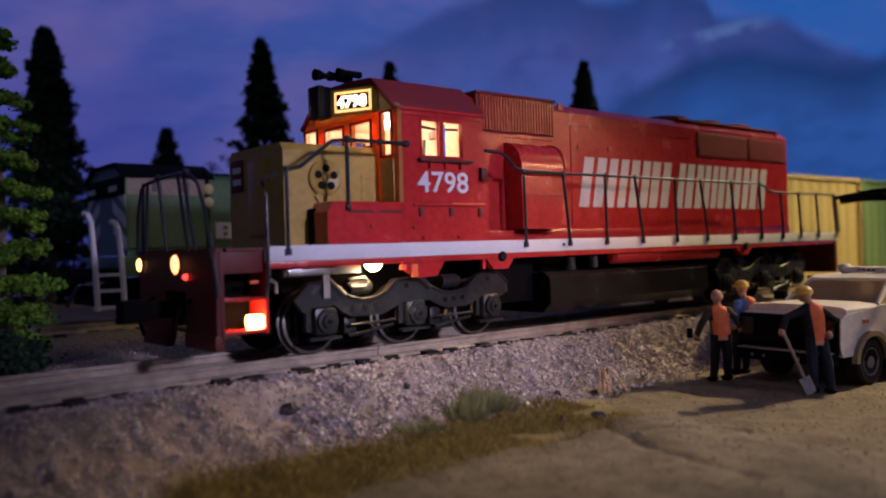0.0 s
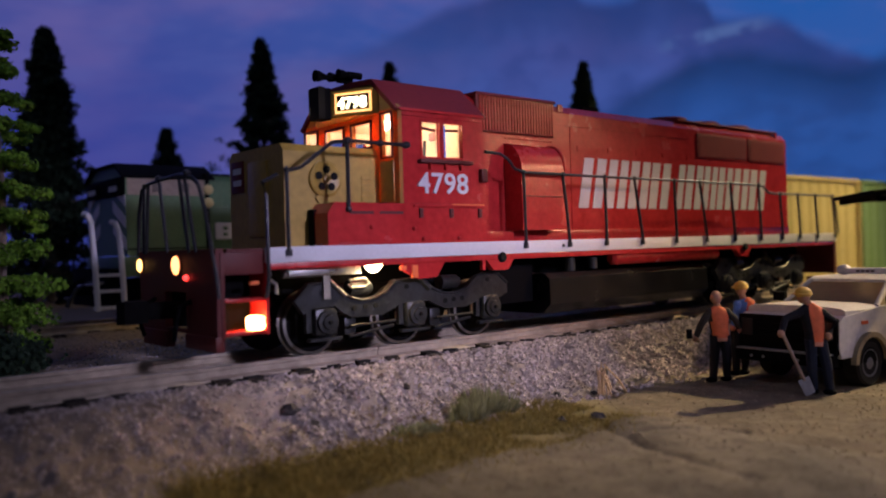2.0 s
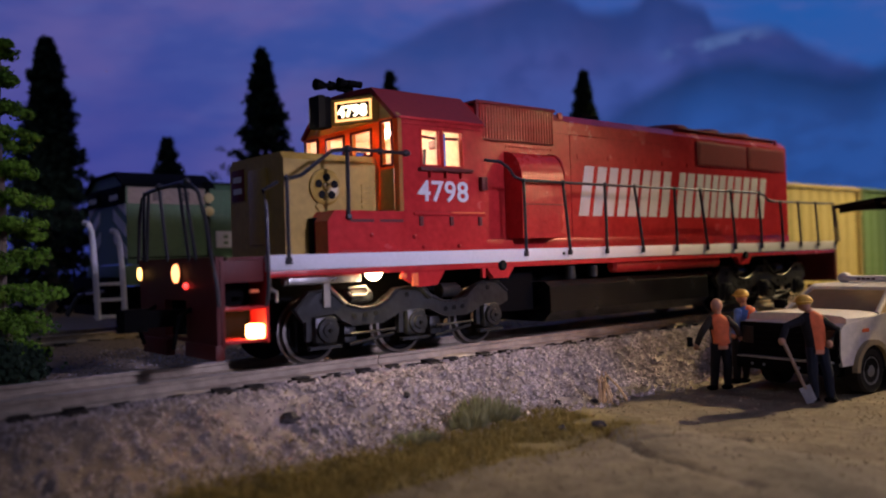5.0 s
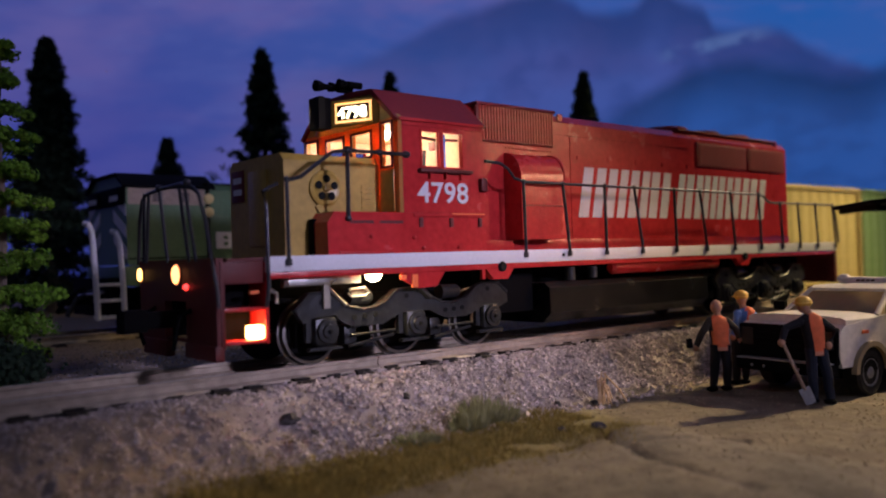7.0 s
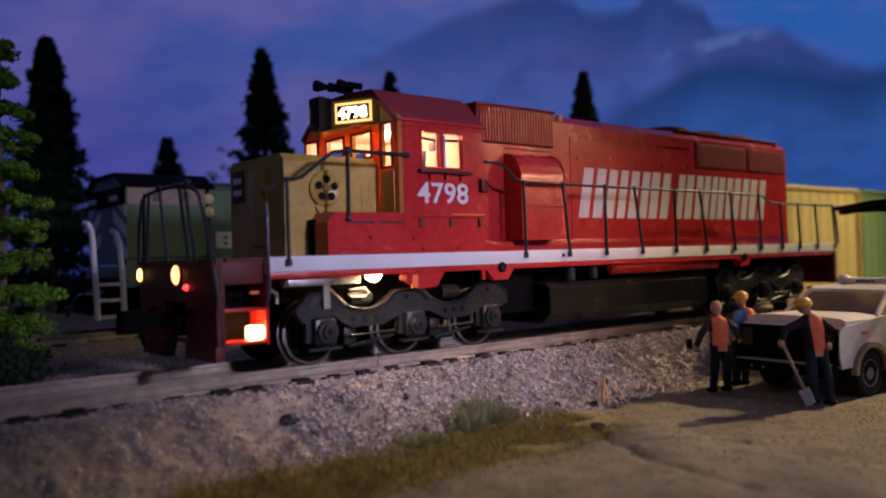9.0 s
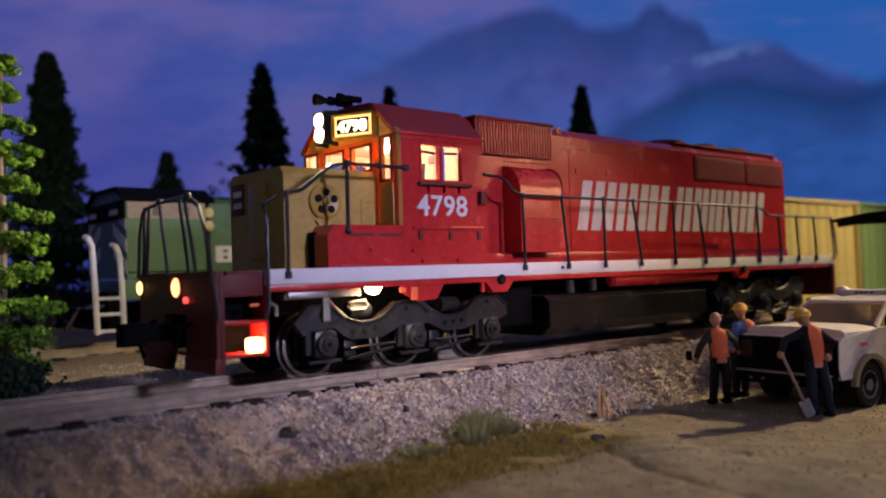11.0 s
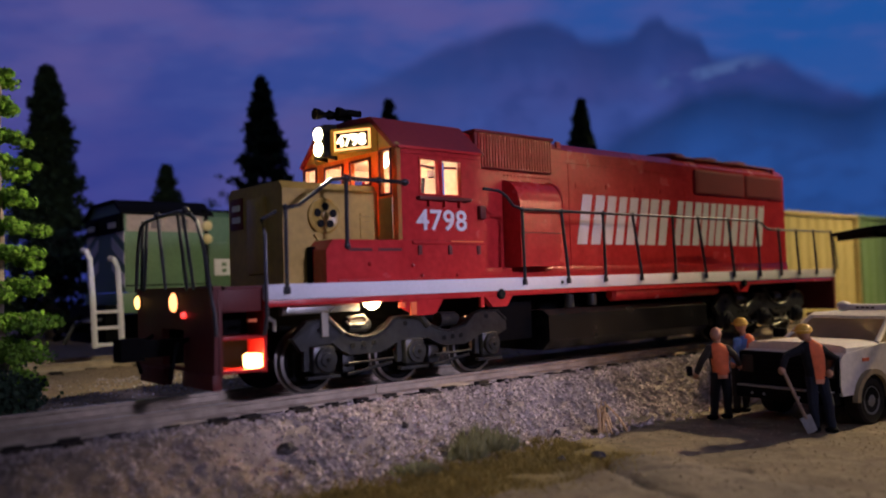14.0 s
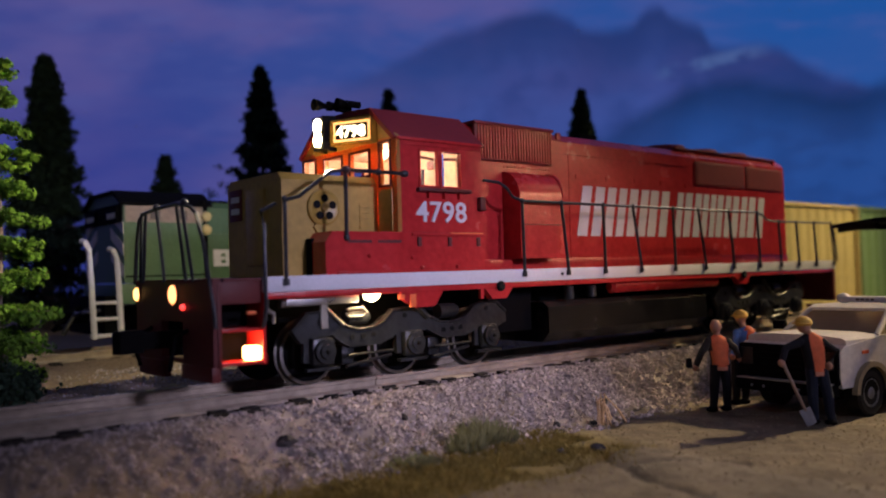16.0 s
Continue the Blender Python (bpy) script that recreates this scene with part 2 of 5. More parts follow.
def ball(bm, c, r, sx=1, sy=1, sz=1, sub=2):
    g = bmesh.ops.create_icosphere(bm, subdivisions=sub, radius=r)
    for v in g["verts"]:
        v.co = Vector((v.co.x * sx, v.co.y * sy, v.co.z * sz)) + Vector(c)
    return bm


def holed(bm, axis, a0, a1, u0, u1, v0, v1, holes):
    """A wall slab across an axis with rectangular openings (u0, v0, u1, v1)."""
    us = sorted({u0, u1, *[h[0] for h in holes], *[h[2] for h in holes]})
    vs = sorted({v0, v1, *[h[1] for h in holes], *[h[3] for h in holes]})
    for ua, ub in zip(us, us[1:]):
        for va, vb in zip(vs, vs[1:]):
            mu, mv = (ua + ub) / 2, (va + vb) / 2
            if any(h[0] < mu < h[2] and h[1] < mv < h[3] for h in holes):
                continue
            if axis == "x":
                box(bm, a0, ua, va, a1, ub, vb)
            else:
                box(bm, ua, a0, va, ub, a1, vb)
    bm.faces.layers.int.new("flat")
    bmesh.ops.remove_doubles(bm, verts=bm.verts, dist=1e-4)
    seen = {}
    for f in list(bm.faces):
        seen.setdefault(tuple(round(x, 3) for x in f.calc_center_median()), []).append(f)
    bmesh.ops.delete(bm, geom=[f for fs in seen.values() if len(fs) > 1 for f in fs], context="FACES_ONLY")
    return bm


def mesh_of(name, bm, material, smooth=True):
    bmesh.ops.recalc_face_normals(bm, faces=bm.faces)
    for v in bm.verts:
        v.co *= S
    if smooth and not bm.faces.layers.int.get("flat"):
        for f in bm.faces:
            f.smooth = True
        for e in bm.edges:
            if len(e.link_faces) == 2 and e.calc_face_angle(0) > 0.6:
                e.smooth = False
    me = bpy.data.meshes.new(name)
    bm.to_mesh(me)
    bm.free()
    for k in material if isinstance(material, list) else [material]:
        me.materials.append(k)
    return me


def part(name, bm, material, parent, label="", at=None):
    """Links a bmesh as one mesh object under a thing or a part."""
    ob = new(name, mesh_of(name, bm, material))
    ob.parent = parent
    if at:
        ob.location = Vector(at) * S
    return tagged(ob, label)


def again(ob, parent, at, rz=0.0):
    """One more piece on the same mesh."""
    o = new(ob.name.split(".")[0], ob.data)
    o.parent, o.location = parent, Vector(at) * S
    o.rotation_euler = (0, 0, rz)
    return o


def thing(name, at, label, category, group="", kind="", rz=0.0):
    ob = new(name)
    ob.empty_display_size = 0.005
    ob.location, ob.rotation_euler = Vector(at) * S, (0, 0, rz)
    return tagged(ob, label, category, group, kind)


def solid(name, bm, material, label, category, at=(0, 0, 0), group="", kind="", rz=0.0):
    ob = new(name, mesh_of(name, bm, material))
    ob.location, ob.rotation_euler = Vector(at) * S, (0, 0, rz)
    return tagged(ob, label, category, group, kind)


def lettering(name, text, height, material, parent, at, rot, bold=0.0, spacing=1.0, stretch=1.0):
    c = bpy.data.curves.new(name, "FONT")
    c.body, c.size, c.extrude, c.offset, c.space_character = text, height * S * 1.38, 0.01 * S, bold * S, spacing
    tmp = bpy.data.objects.new(name, c)
    scene.collection.objects.link(tmp)
    me = bpy.data.meshes.new_from_object(tmp.evaluated_get(bpy.context.evaluated_depsgraph_get()))
    bpy.data.objects.remove(tmp)
    for v in me.vertices:
        v.co.x *= stretch
    me.materials.clear()
    me.materials.append(material)
    ob = new(name, me)
    ob.parent = parent
    ob.location, ob.rotation_euler = Vector(at) * S, [radians(a) for a in rot]
    return ob


B = bmesh.new


# ---- ground ----
def smooth(a, b, v):
    t = min(1, max(0, (v - a) / (b - a)))
    return t * t * (3 - 2 * t)


def road_edge(x):
    return -4.98 + 0.35 * noise.noise((x * 0.45, 3.1, 0)) + 0.12 * noise.noise((x * 1.9, 7.7, 0)) + 0.18 * smooth(1, 4, x)


def crack(x, y):
    """Grooves across the worn road: 1 in a groove, 0 beside it."""
    best = 0.0
    for a, b in ROAD_CRACKS:
        d = Vector((b[0] - a[0], b[1] - a[1]))
        q = Vector((x - a[0], y - a[1]))
        k = q.dot(d) / d.length_squared
        if -0.02 < k < 1.02:
            side = abs(q.x * d.y - q.y * d.x) / d.length + 0.10 * noise.noise((x * 2.3, y * 2.3, 8.0))
            best = max(best, smooth(0.10, 0.02, abs(side)))
    return best


ROAD_CRACKS = (((4.05, -4.75), (3.87, -5.44)), ((3.87, -5.44), (3.35, -6.8)), ((3.35, -6.8), (3.1, -7.9)), ((3.87, -5.44), (5.6, -6.3)))


def height(x, y):
    toe = -3.1 + 0.055 * x + 0.25 * noise.noise((x * 0.3, 0.5, 1.0))
    base = -0.235 - 0.785 * smooth(-1.2, toe, y) if y < 0 else -0.235
    slope = smooth(-1.25, -1.7, y) * smooth(toe - 1.2, toe + 0.1, y)
    n1 = noise.noise((x * 0.5, y * 0.5, 2.0)) * 0.10 + noise.noise((x * 1.7, y * 1.7, 5.0)) * (0.055 + 0.07 * slope) + noise.noise((x * 5, y * 5, 9.0)) * (0.018 + 0.07 * slope)
    n1 *= 0.25 if -1.5 < y < 1.5 else (0.7 if y < -3 else 1)
    slab = 0.11 * smooth(0, 0.12, road_edge(x) - y) * smooth(5.4, 4.9, x + 0.3 * noise.noise((y * 2, x, 0)))
    rise = 0.9 * smooth(9, 30, y)
    bed = -0.03 * smooth(1.45, 1.2, abs(y))
    return base + n1 + slab + rise + bed - (0.06 * crack(x, y) if y < -3.5 else 0.0)


def soil(x, y):
    k = noise.noise((x * 0.8, y * 0.8, 4.0)) * 0.5 + 0.5
    dirt = Vector((0.205, 0.165, 0.107)).lerp(Vector((0.10, 0.082, 0.058)), k)
    # stone goes darker brown leftwards, the weaker light there put into the colour
    stone = Vector((0.26, 0.225, 0.225)).lerp(Vector((0.20, 0.16, 0.13)), k * 0.8).lerp(Vector((0.15, 0.115, 0.085)), 0.7 * smooth(1.5, -1.5, x))
    moss = Vector((0.20, 0.16, 0.045))
    tar = Vector((0.17, 0.14, 0.10)).lerp(Vector((0.085, 0.075, 0.06)), k)
    toe = -3.0 + 0.055 * x
    w = smooth(toe - 0.5, toe + 0.3, y + 0.5 * (k - 0.5))
    c = dirt.lerp(stone, w * smooth(12.5, 9.5, x + 2 * k) + 0.25 * w)
    g = smooth(0.25, 0.0, abs(y - toe + 0.95) * 0.15) * smooth(6.2, 4.7, x) * smooth(-2.5, -0.5, x)
    c = c.lerp(moss, 0.9 * g * smooth(0.2, 0.5, k + 0.2))
    c = c.lerp(tar, smooth(0, 0.15, road_edge(x) - y) * smooth(5.6, 4.6, x))
    if y < -3.5:
        c = c.lerp(Vector((0.05, 0.045, 0.04)), 0.8 * crack(x, y))
    c = c * (1 + 0.30 * noise.noise((x * 3.1, y * 3.1, 1.5)) + 0.22 * noise.noise((x * 9.0, y * 9.0, 6.5)))
    if y > 2:
        c = Vector((0.24, 0.18, 0.125)).lerp(Vector((0.36, 0.26, 0.17)), k)
    return c


def make_ground():
    xs = [*np.arange(-67, -5, 2.0), *np.arange(-5, 20, 0.085), *np.arange(20, 68, 1.5)]
    ys = [*np.arange(-65, -9, 2.0), *np.arange(-9, -1.2, 0.075), *np.arange(-1.2, 9, 0.2), *np.arange(9, 64, 1.5)]
    verts = [(x * S, y * S, height(x, y) * S) for y in ys for x in xs]
    w = len(xs)
    faces = [(j * w + i, j * w + i + 1, (j + 1) * w + i + 1, (j + 1) * w + i) for j in range(len(ys) - 1) for i in range(w - 1)]
    me = bpy.data.meshes.new("ground")
    me.from_pydata(verts, [], faces)
    me.polygons.foreach_set("use_smooth", [True] * len(faces))
    col = me.color_attributes.new("soil", "FLOAT_COLOR", "POINT")
    data = np.ones((len(verts), 4), np.float32)
    data[:, :3] = [soil(x, y) for y in ys for x in xs]
    col.data.foreach_set("color", data.ravel())
    me.materials.append(GROUND)
    tagged(new("ground", me), "tan dirt and grey gravel model scenery with a worn road", "ground", kind="structure")


make_ground()


# ---- backdrop and room ----
def backdrop_mat():
    """Printed night sky: blue to violet, drifting cloud, two mountain ranges. Units: metres of the sheet."""
    m = bpy.data.materials.new("printed_night_sky")
    m.use_nodes = True
    nt, n = m.node_tree, m.node_tree.nodes
    p = n["Principled BSDF"]
    L = nt.links.new
    tc, sep = n.new("ShaderNodeTexCoord"), n.new("ShaderNodeSeparateXYZ")
    L(tc.outputs["Object"], sep.inputs[0])
    U, H = sep.outputs[0], sep.outputs[2]

    def mapr(v, a, b, c, d):
        r = n.new("ShaderNodeMapRange")
        r.interpolation_type = "SMOOTHSTEP"
        for i, k in enumerate((a, b, c, d)):
            r.inputs[i + 1].default_value = k
        L(v, r.inputs[0])
        return r.outputs[0]

    def math2(op, a, b):
        r = n.new("ShaderNodeMath")
        r.operation = op
        for i, k in enumerate((a, b)):
            if isinstance(k, (int, float)):
                r.inputs[i].default_value = k
            else:
                L(k, r.inputs[i])
        return r.outputs[0]

    def mixc(f, a, b):
        r = n.new("ShaderNodeMix")
        r.data_type = "RGBA"
        L(f, r.inputs[0])
        for i, k in ((6, a), (7, b)):
            if isinstance(k, tuple):
                r.inputs[i].default_value = (*k, 1)
            else:
                L(k, r.inputs[i])
        return r.outputs[2]

    def cloud(scale, sx, sz, detail=4):
        mp, t = n.new("ShaderNodeMapping"), n.new("ShaderNodeTexNoise")
        mp.inputs["Scale"].default_value = (sx, 1, sz)
        L(tc.outputs["Object"], mp.inputs[0]), L(mp.outputs[0], t.inputs["Vector"])
        t.inputs["Scale"].default_value, t.inputs["Detail"].default_value = scale, detail
        return t.outputs["Fac"]

    def ridge(points, lo, hi):
        """Height of a skyline over U, by a curve through a few summits."""
        c = n.new("ShaderNodeFloatCurve")
        cu = c.mapping.curves[0]
        cu.points[0].location, cu.points[1].location = points[0], points[-1]
        for q in points[1:-1]:
            cu.points.new(*q)
        c.mapping.update()
        L(math2("DIVIDE", math2("ADD", U, 0.36), 0.72), c.inputs["Value"])
        return math2("ADD", math2("MULTIPLY", c.outputs[0], hi - lo), lo)

    sky = mixc(mapr(U, -0.30, 0.30, 0, 1), (0.055, 0.066, 0.28), (0.020, 0.095, 0.36))
    sky = mixc(math2("MULTIPLY", mapr(cloud(8, 1, 2.6, 5), 0.40, 0.64, 0, 0.75), mapr(U, 0.06, 0.20, 1, 0.1)), sky, (0.135, 0.105, 0.32))
    sky = mixc(mapr(cloud(30, 1, 3.0, 6), 0.45, 0.75, 0, 0.35), sky, (0.10, 0.115, 0.36))
    sky = mixc(math2("MULTIPLY", mapr(H, 0.05, 0.16, 1, 0), mapr(U, -0.05, -0.25, 0, 0.6)), sky, (0.024, 0.034, 0.26))
    rough = math2("MULTIPLY", math2("SUBTRACT", cloud(60, 1, 1, 5), 0.5), 0.006)
    big = math2("ADD", ridge([(0.0, 0.40), (0.41, 0.55), (0.46, 0.635), (0.51, 0.745), (0.554, 0.812), (0.584, 0.844), (0.617, 0.803), (0.632, 0.745), (0.665, 0.757), (0.68, 0.822), (0.69, 0.842), (0.701, 0.797), (0.727, 0.741), (0.742, 0.65), (0.775, 0.655), (0.814, 0.557), (0.852, 0.477), (1.0, 0.3)], 0.04, 0.185), rough)
    near = math2("ADD", ridge([(0.0, 0.0), (0.55, 0.25), (0.653, 0.418), (0.698, 0.533), (0.724, 0.589), (0.754, 0.604), (0.80, 0.564), (0.844, 0.518), (0.88, 0.575), (1.0, 0.6)], 0.03, 0.175), rough)
    d1 = math2("SUBTRACT", big, H)
    body = mixc(mapr(d1, 0.0, 0.06, 0, 1), (0.020, 0.038, 0.16), (0.052, 0.082, 0.31))
    body = mixc(mapr(cloud(14, 1, 1.6), 0.45, 0.7, 0, 0.5), body, (0.052, 0.055, 0.22))
    body = mixc(mapr(cloud(48, 1, 1.3, 6), 0.42, 0.68, 0, 0.45), body, (0.020, 0.040, 0.18))
    fade = math2("MULTIPLY", mapr(d1, -0.004, 0.008, 0, 1), mapr(U, -0.13, 0.06, 0, 0.92))
    col = mixc(fade, sky, body)
    d2 = math2("SUBTRACT", near, H)
    body2 = mixc(mapr(d2, 0.0, 0.045, 0, 1), (0.006, 0.024, 0.095), (0.022, 0.078, 0.30))
    body2 = mixc(mapr(cloud(40, 1, 1.8, 6), 0.42, 0.68, 0, 0.5), body2, (0.012, 0.042, 0.17))
    col = mixc(math2("MULTIPLY", mapr(d2, -0.003, 0.012, 0, 1), mapr(U, 0.03, 0.16, 0, 0.85)), col, body2)
    ds = math2("SUBTRACT", math2("ADD", math2("MULTIPLY", U, 0.19), 0.0925), H)
    snow = math2("MULTIPLY", mapr(ds, 0.006, 0.001, 0, 1), mapr(ds, -0.007, -0.001, 0, 1))
    snow = math2("MULTIPLY", snow, math2("MULTIPLY", mapr(cloud(42, 1, 1), 0.42, 0.60, 0, 0.6), math2("MULTIPLY", mapr(U, 0.13, 0.15, 0, 1), mapr(U, 0.21, 0.185, 0, 1))))
    col = mixc(snow, col, (0.10, 0.16, 0.38))
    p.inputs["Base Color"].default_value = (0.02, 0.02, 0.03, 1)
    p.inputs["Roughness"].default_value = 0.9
    # the print glows by itself in place of lamps lighting the sheet
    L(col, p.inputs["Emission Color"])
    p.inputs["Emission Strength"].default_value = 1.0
    return m


def make_backdrop():
    """A gently curved printed sheet behind the scenery, facing the viewer."""
    bm = B()
    xs = [-48 + 2.4 * i for i in range(41)]
    lo, hi = -6, 34
    rows = [[bm.verts.new((x, -0.0022 * x * x, z)) for x in xs] for z in (lo, hi)]
    back = [[bm.verts.new((x, 0.4 - 0.0022 * x * x, z)) for x in xs] for z in (lo, hi)]
    for i in range(len(xs) - 1):
        bm.faces.new((rows[0][i], rows[0][i + 1], rows[1][i + 1], rows[1][i]))
        bm.faces.new((back[0][i + 1], back[0][i], back[1][i], back[1][i + 1]))
    ob = solid("backdrop", bm, backdrop_mat(), "printed blue and violet night sky with mountains, glowing by itself", "backdrop", kind="structure")
    ob.location = Vector((-5.09 + 0.645 * 44, -12.45 + 0.764 * 44, 1.68)) * S
    ob.rotation_euler = (0, 0, radians(-40.13))


make_backdrop()
PLASTER = mat("grey_room_paint", (0.35, 0.35, 0.38), 0.9, vary=0.1, grain=60, cloud=4, bump=0.05)


def make_room():
    for name, b in (("wall_south", (-66, -66, -8, 66, -64, 50)), ("wall_west", (-68, -66, -8, -66, 64, 50)), ("wall_east", (66, -66, -8, 68, 64, 50)),
                    ("wall_north", (-66, 62, -8, 66, 64, 50)), ("ceiling", (-68, -66, 50, 68, 64, 52))):
        solid(name, box(B(), *b), PLASTER, "plain dim grey painted room surface", name.split("_")[0], kind="structure")


make_room()


# ---- track ----
def make_track(y, x0, x1, label):
    tr = thing("railway_track", (0, y, 0), label, "track", "model tracks")
    for side in (-1, 1):
        c = 0.76 * side
        for a, b in ((x0, 3.18), (3.2, x1)):
            bm = prism(B(), [(c - 0.14, -0.22), (c + 0.14, -0.22), (c + 0.12, -0.18), (c + 0.03, -0.15), (c + 0.03, -0.07), (c + 0.06, -0.05), (c + 0.06, -0.012), (c + 0.04, -0.004), (c - 0.04, -0.004), (c - 0.06, -0.012), (c - 0.06, -0.05), (c - 0.03, -0.07), (c - 0.03, -0.15), (c - 0.12, -0.18)], "x", a, b)
            r = part("rail", bm, RAIL, tr)
            part("rail_head", box(B(), a, c - 0.04, -0.004, b, c + 0.04, 0.0), RAILTOP, r, "polished steel running surface")
    tie = None
    n = int((x1 - x0) / 0.66)
    rnd = random.Random(5)
    for i in range(n):
        at = (x0 + 0.3 + 0.66 * i + rnd.uniform(-0.09, 0.09), rnd.uniform(-0.10, 0.08), rnd.uniform(-0.03, 0.0))
        if tie is None:
            tie = part("tie", box(B(), -0.13, -1.12, -0.36, 0.13, 1.12, -0.205, 0.015), TIE, tr, at=at)
            plate = part("spike_plate", box(B(), -0.13, -0.98, -0.20, 0.13, -0.56, -0.17), TIE, tie)
        else:
            o = again(tie, tr, at)
            again(plate, o, (0, 0, 0))


make_track(0, -14, 36, "weathered brown steel rails on dark ties")
make_track(10.3, -14, 36, "brown rails on dark ties behind the main line")


def make_ballast():
    """Loose crushed stone on the shoulder and between the ties."""
    rnd = np.random.RandomState(4)
    shape = np.array([(1, 0, 0), (-1, 0, 0), (0, 1, 0), (0, -1, 0), (0, 0, 1), (0, 0, -1)], float)
    tri = np.array([(0, 2, 4), (2, 1, 4), (1, 3, 4), (3, 0, 4), (2, 0, 5), (1, 2, 5), (3, 1, 5), (0, 3, 5)])
    V_, F_ = [], []
    count = 0
    while count < 44000:
        x = rnd.uniform(-4, 15)
        y = rnd.uniform(-3.3, 1.3) if rnd.rand() < 0.93 else rnd.uniform(1.3, 7)
        toe = -3.0 + 0.055 * x
        if y < toe and rnd.rand() < 0.75 + 0.1 * (toe - y):
            continue
        if abs(abs(y) - 0.76) < 0.16:
            continue
        if noise.noise((x * 1.3, y * 1.3, 6)) < -0.25 and y < -1.3 and rnd.rand() < 0.6:
            continue
        r = rnd.uniform(0.016, 0.050) * (1.6 if rnd.rand() < 0.04 else 1)
        if x < 1.0 and rnd.rand() < 0.35:
            continue
        r *= 0.66 if x < 0.8 else 1
        q = shape * r * rnd.uniform(0.6, 1.3, (6, 3)).clip(0.55, 1.3)
        a = rnd.uniform(0, 6.28)
        c, s = math.cos(a), math.sin(a)
        q = q @ np.array([(c, s, 0), (-s, c, 0), (0, 0, 1)]).T
        q = q @ np.array([(1, 0, 0), (0, c, s), (0, -s, c)]).T
        V_.append(q + (x, y, height(x, y) + r * 0.35))
        F_.append(tri + 6 * count)
        count += 1
    me = bpy.data.meshes.new("ballast")
    me.from_pydata((np.concatenate(V_) * S).tolist(), [], np.concatenate(F_).tolist())
    me.materials.append(BALLAST)
    tagged(new("ballast", me), "loose grey and lavender crushed stone on the track shoulder", "gravel", kind="stuff")


def make_grit():
    """Fine grit and crumbs strewn over the dirt road and behind the track."""
    rnd = np.random.RandomState(11)
    shape = np.array([(1, 0, 0), (-0.5, 0.8, 0), (-0.5, -0.8, 0), (0, 0, 0.9)], float)
    tri = np.array([(0, 1, 3), (1, 2, 3), (2, 0, 3)])
    pts, idx = [], []
    for k in range(20000):
        if k % 2:
            x, y = rnd.uniform(-1, 12), rnd.uniform(-9, -2.8)
        else:
            x, y = rnd.uniform(-4, 5), rnd.uniform(1.4, 9)
        r = 0.006 + 0.028 * rnd.rand() ** 4
        a = rnd.uniform(0, 6.28)
        c, s = math.cos(a), math.sin(a)
        pts.append(shape * rnd.uniform(0.6, 1.3, (4, 3)) * r @ np.array([(c, s, 0), (-s, c, 0), (0, 0, 1)]) + (x, y, height(x, y) - 0.002))
        idx.append(tri + 4 * k)
    me = bpy.data.meshes.new("grit")
    me.from_pydata((np.concatenate(pts) * S).tolist(), [], np.concatenate(idx).tolist())
    me.materials.append(GRIT)
    tagged(new("grit", me), "fine brown grit strewn over the dirt road", "gravel", kind="stuff")


GRIT = mat("brown_grit", (0.22, 0.18, 0.125), 0.95, vary=0.35, grain=900, cloud=60, bump=0, island=1.0)
make_ballast()
make_grit()


def make_grass():
    rnd = random.Random(8)
    for name, material, spots, label in (
            ("grass", GRASS, [(rnd.uniform(-1.6, 5.2), None) for _ in range(34000)], "short dry yellow-green static grass by the road"),):
        vs, fs = [], []
        for x, _ in spots:
            y = -3.85 + 0.055 * x + rnd.gauss(0, 0.6)
            if noise.noise((x * 1.1, y * 1.4, 3)) < -0.42:
                continue
            h, a = rnd.uniform(0.03, 0.11), rnd.uniform(0, 6.28)
            z, w = height(x, y), 0.008
            dx, dy = math.cos(a), math.sin(a)
            k = len(vs)
            vs += [((x - w * dx) * S, (y - w * dy) * S, (z - 0.02) * S), ((x + w * dx) * S, (y + w * dy) * S, (z - 0.02) * S), ((x + dy * h * 0.7) * S, (y + dx * h * 0.7) * S, (z + h) * S)]
            fs.append((k, k + 1, k + 2))
        me = bpy.data.meshes.new(name)
        me.from_pydata(vs, [], fs)
        me.materials.append(material)
        tagged(new(name, me), label, "grass", kind="stuff")


make_grass()


def weed(at, r, h, seed, n=260):
    rnd = random.Random(seed)
    bm = B()
    for _ in range(n):
        a, k = rnd.uniform(0, 6.28), rnd.random() ** 0.5
        x, y = r * k * math.cos(a), r * k * math.sin(a)
        hh = h * (1 - 0.6 * k * k) * rnd.uniform(0.4, 1.1)
        lx, ly = x * 0.5 + rnd.uniform(-.06, .06), y * 0.5 + rnd.uniform(-.06, .06)
        w = 0.014
        vs = [bm.verts.new(p) for p in ((x - w, y, -0.03), (x + w, y + w, -0.03), (x + lx * 0.6 + w, y + ly * 0.6, hh * 0.6), (x + lx + rnd.uniform(-.04, .04), y + ly, hh), (x + lx * 0.6 - w, y + ly * 0.6, hh * 0.6))]
        bm.faces.new(vs)
    x, y = at
    solid("weed_clump", bm, WEED, "low grey-green weed tuft growing in the verge", "weed", (x, y, height(x, y)), "weeds", "stuff")


weed((3.75, -2.75), 0.30, 0.50, 1, 420)
weed((3.35, -2.95), 0.26, 0.42, 2)
weed((4.15, -2.85), 0.26, 0.40, 3)
weed((2.2, -3.1), 0.30, 0.18, 4)


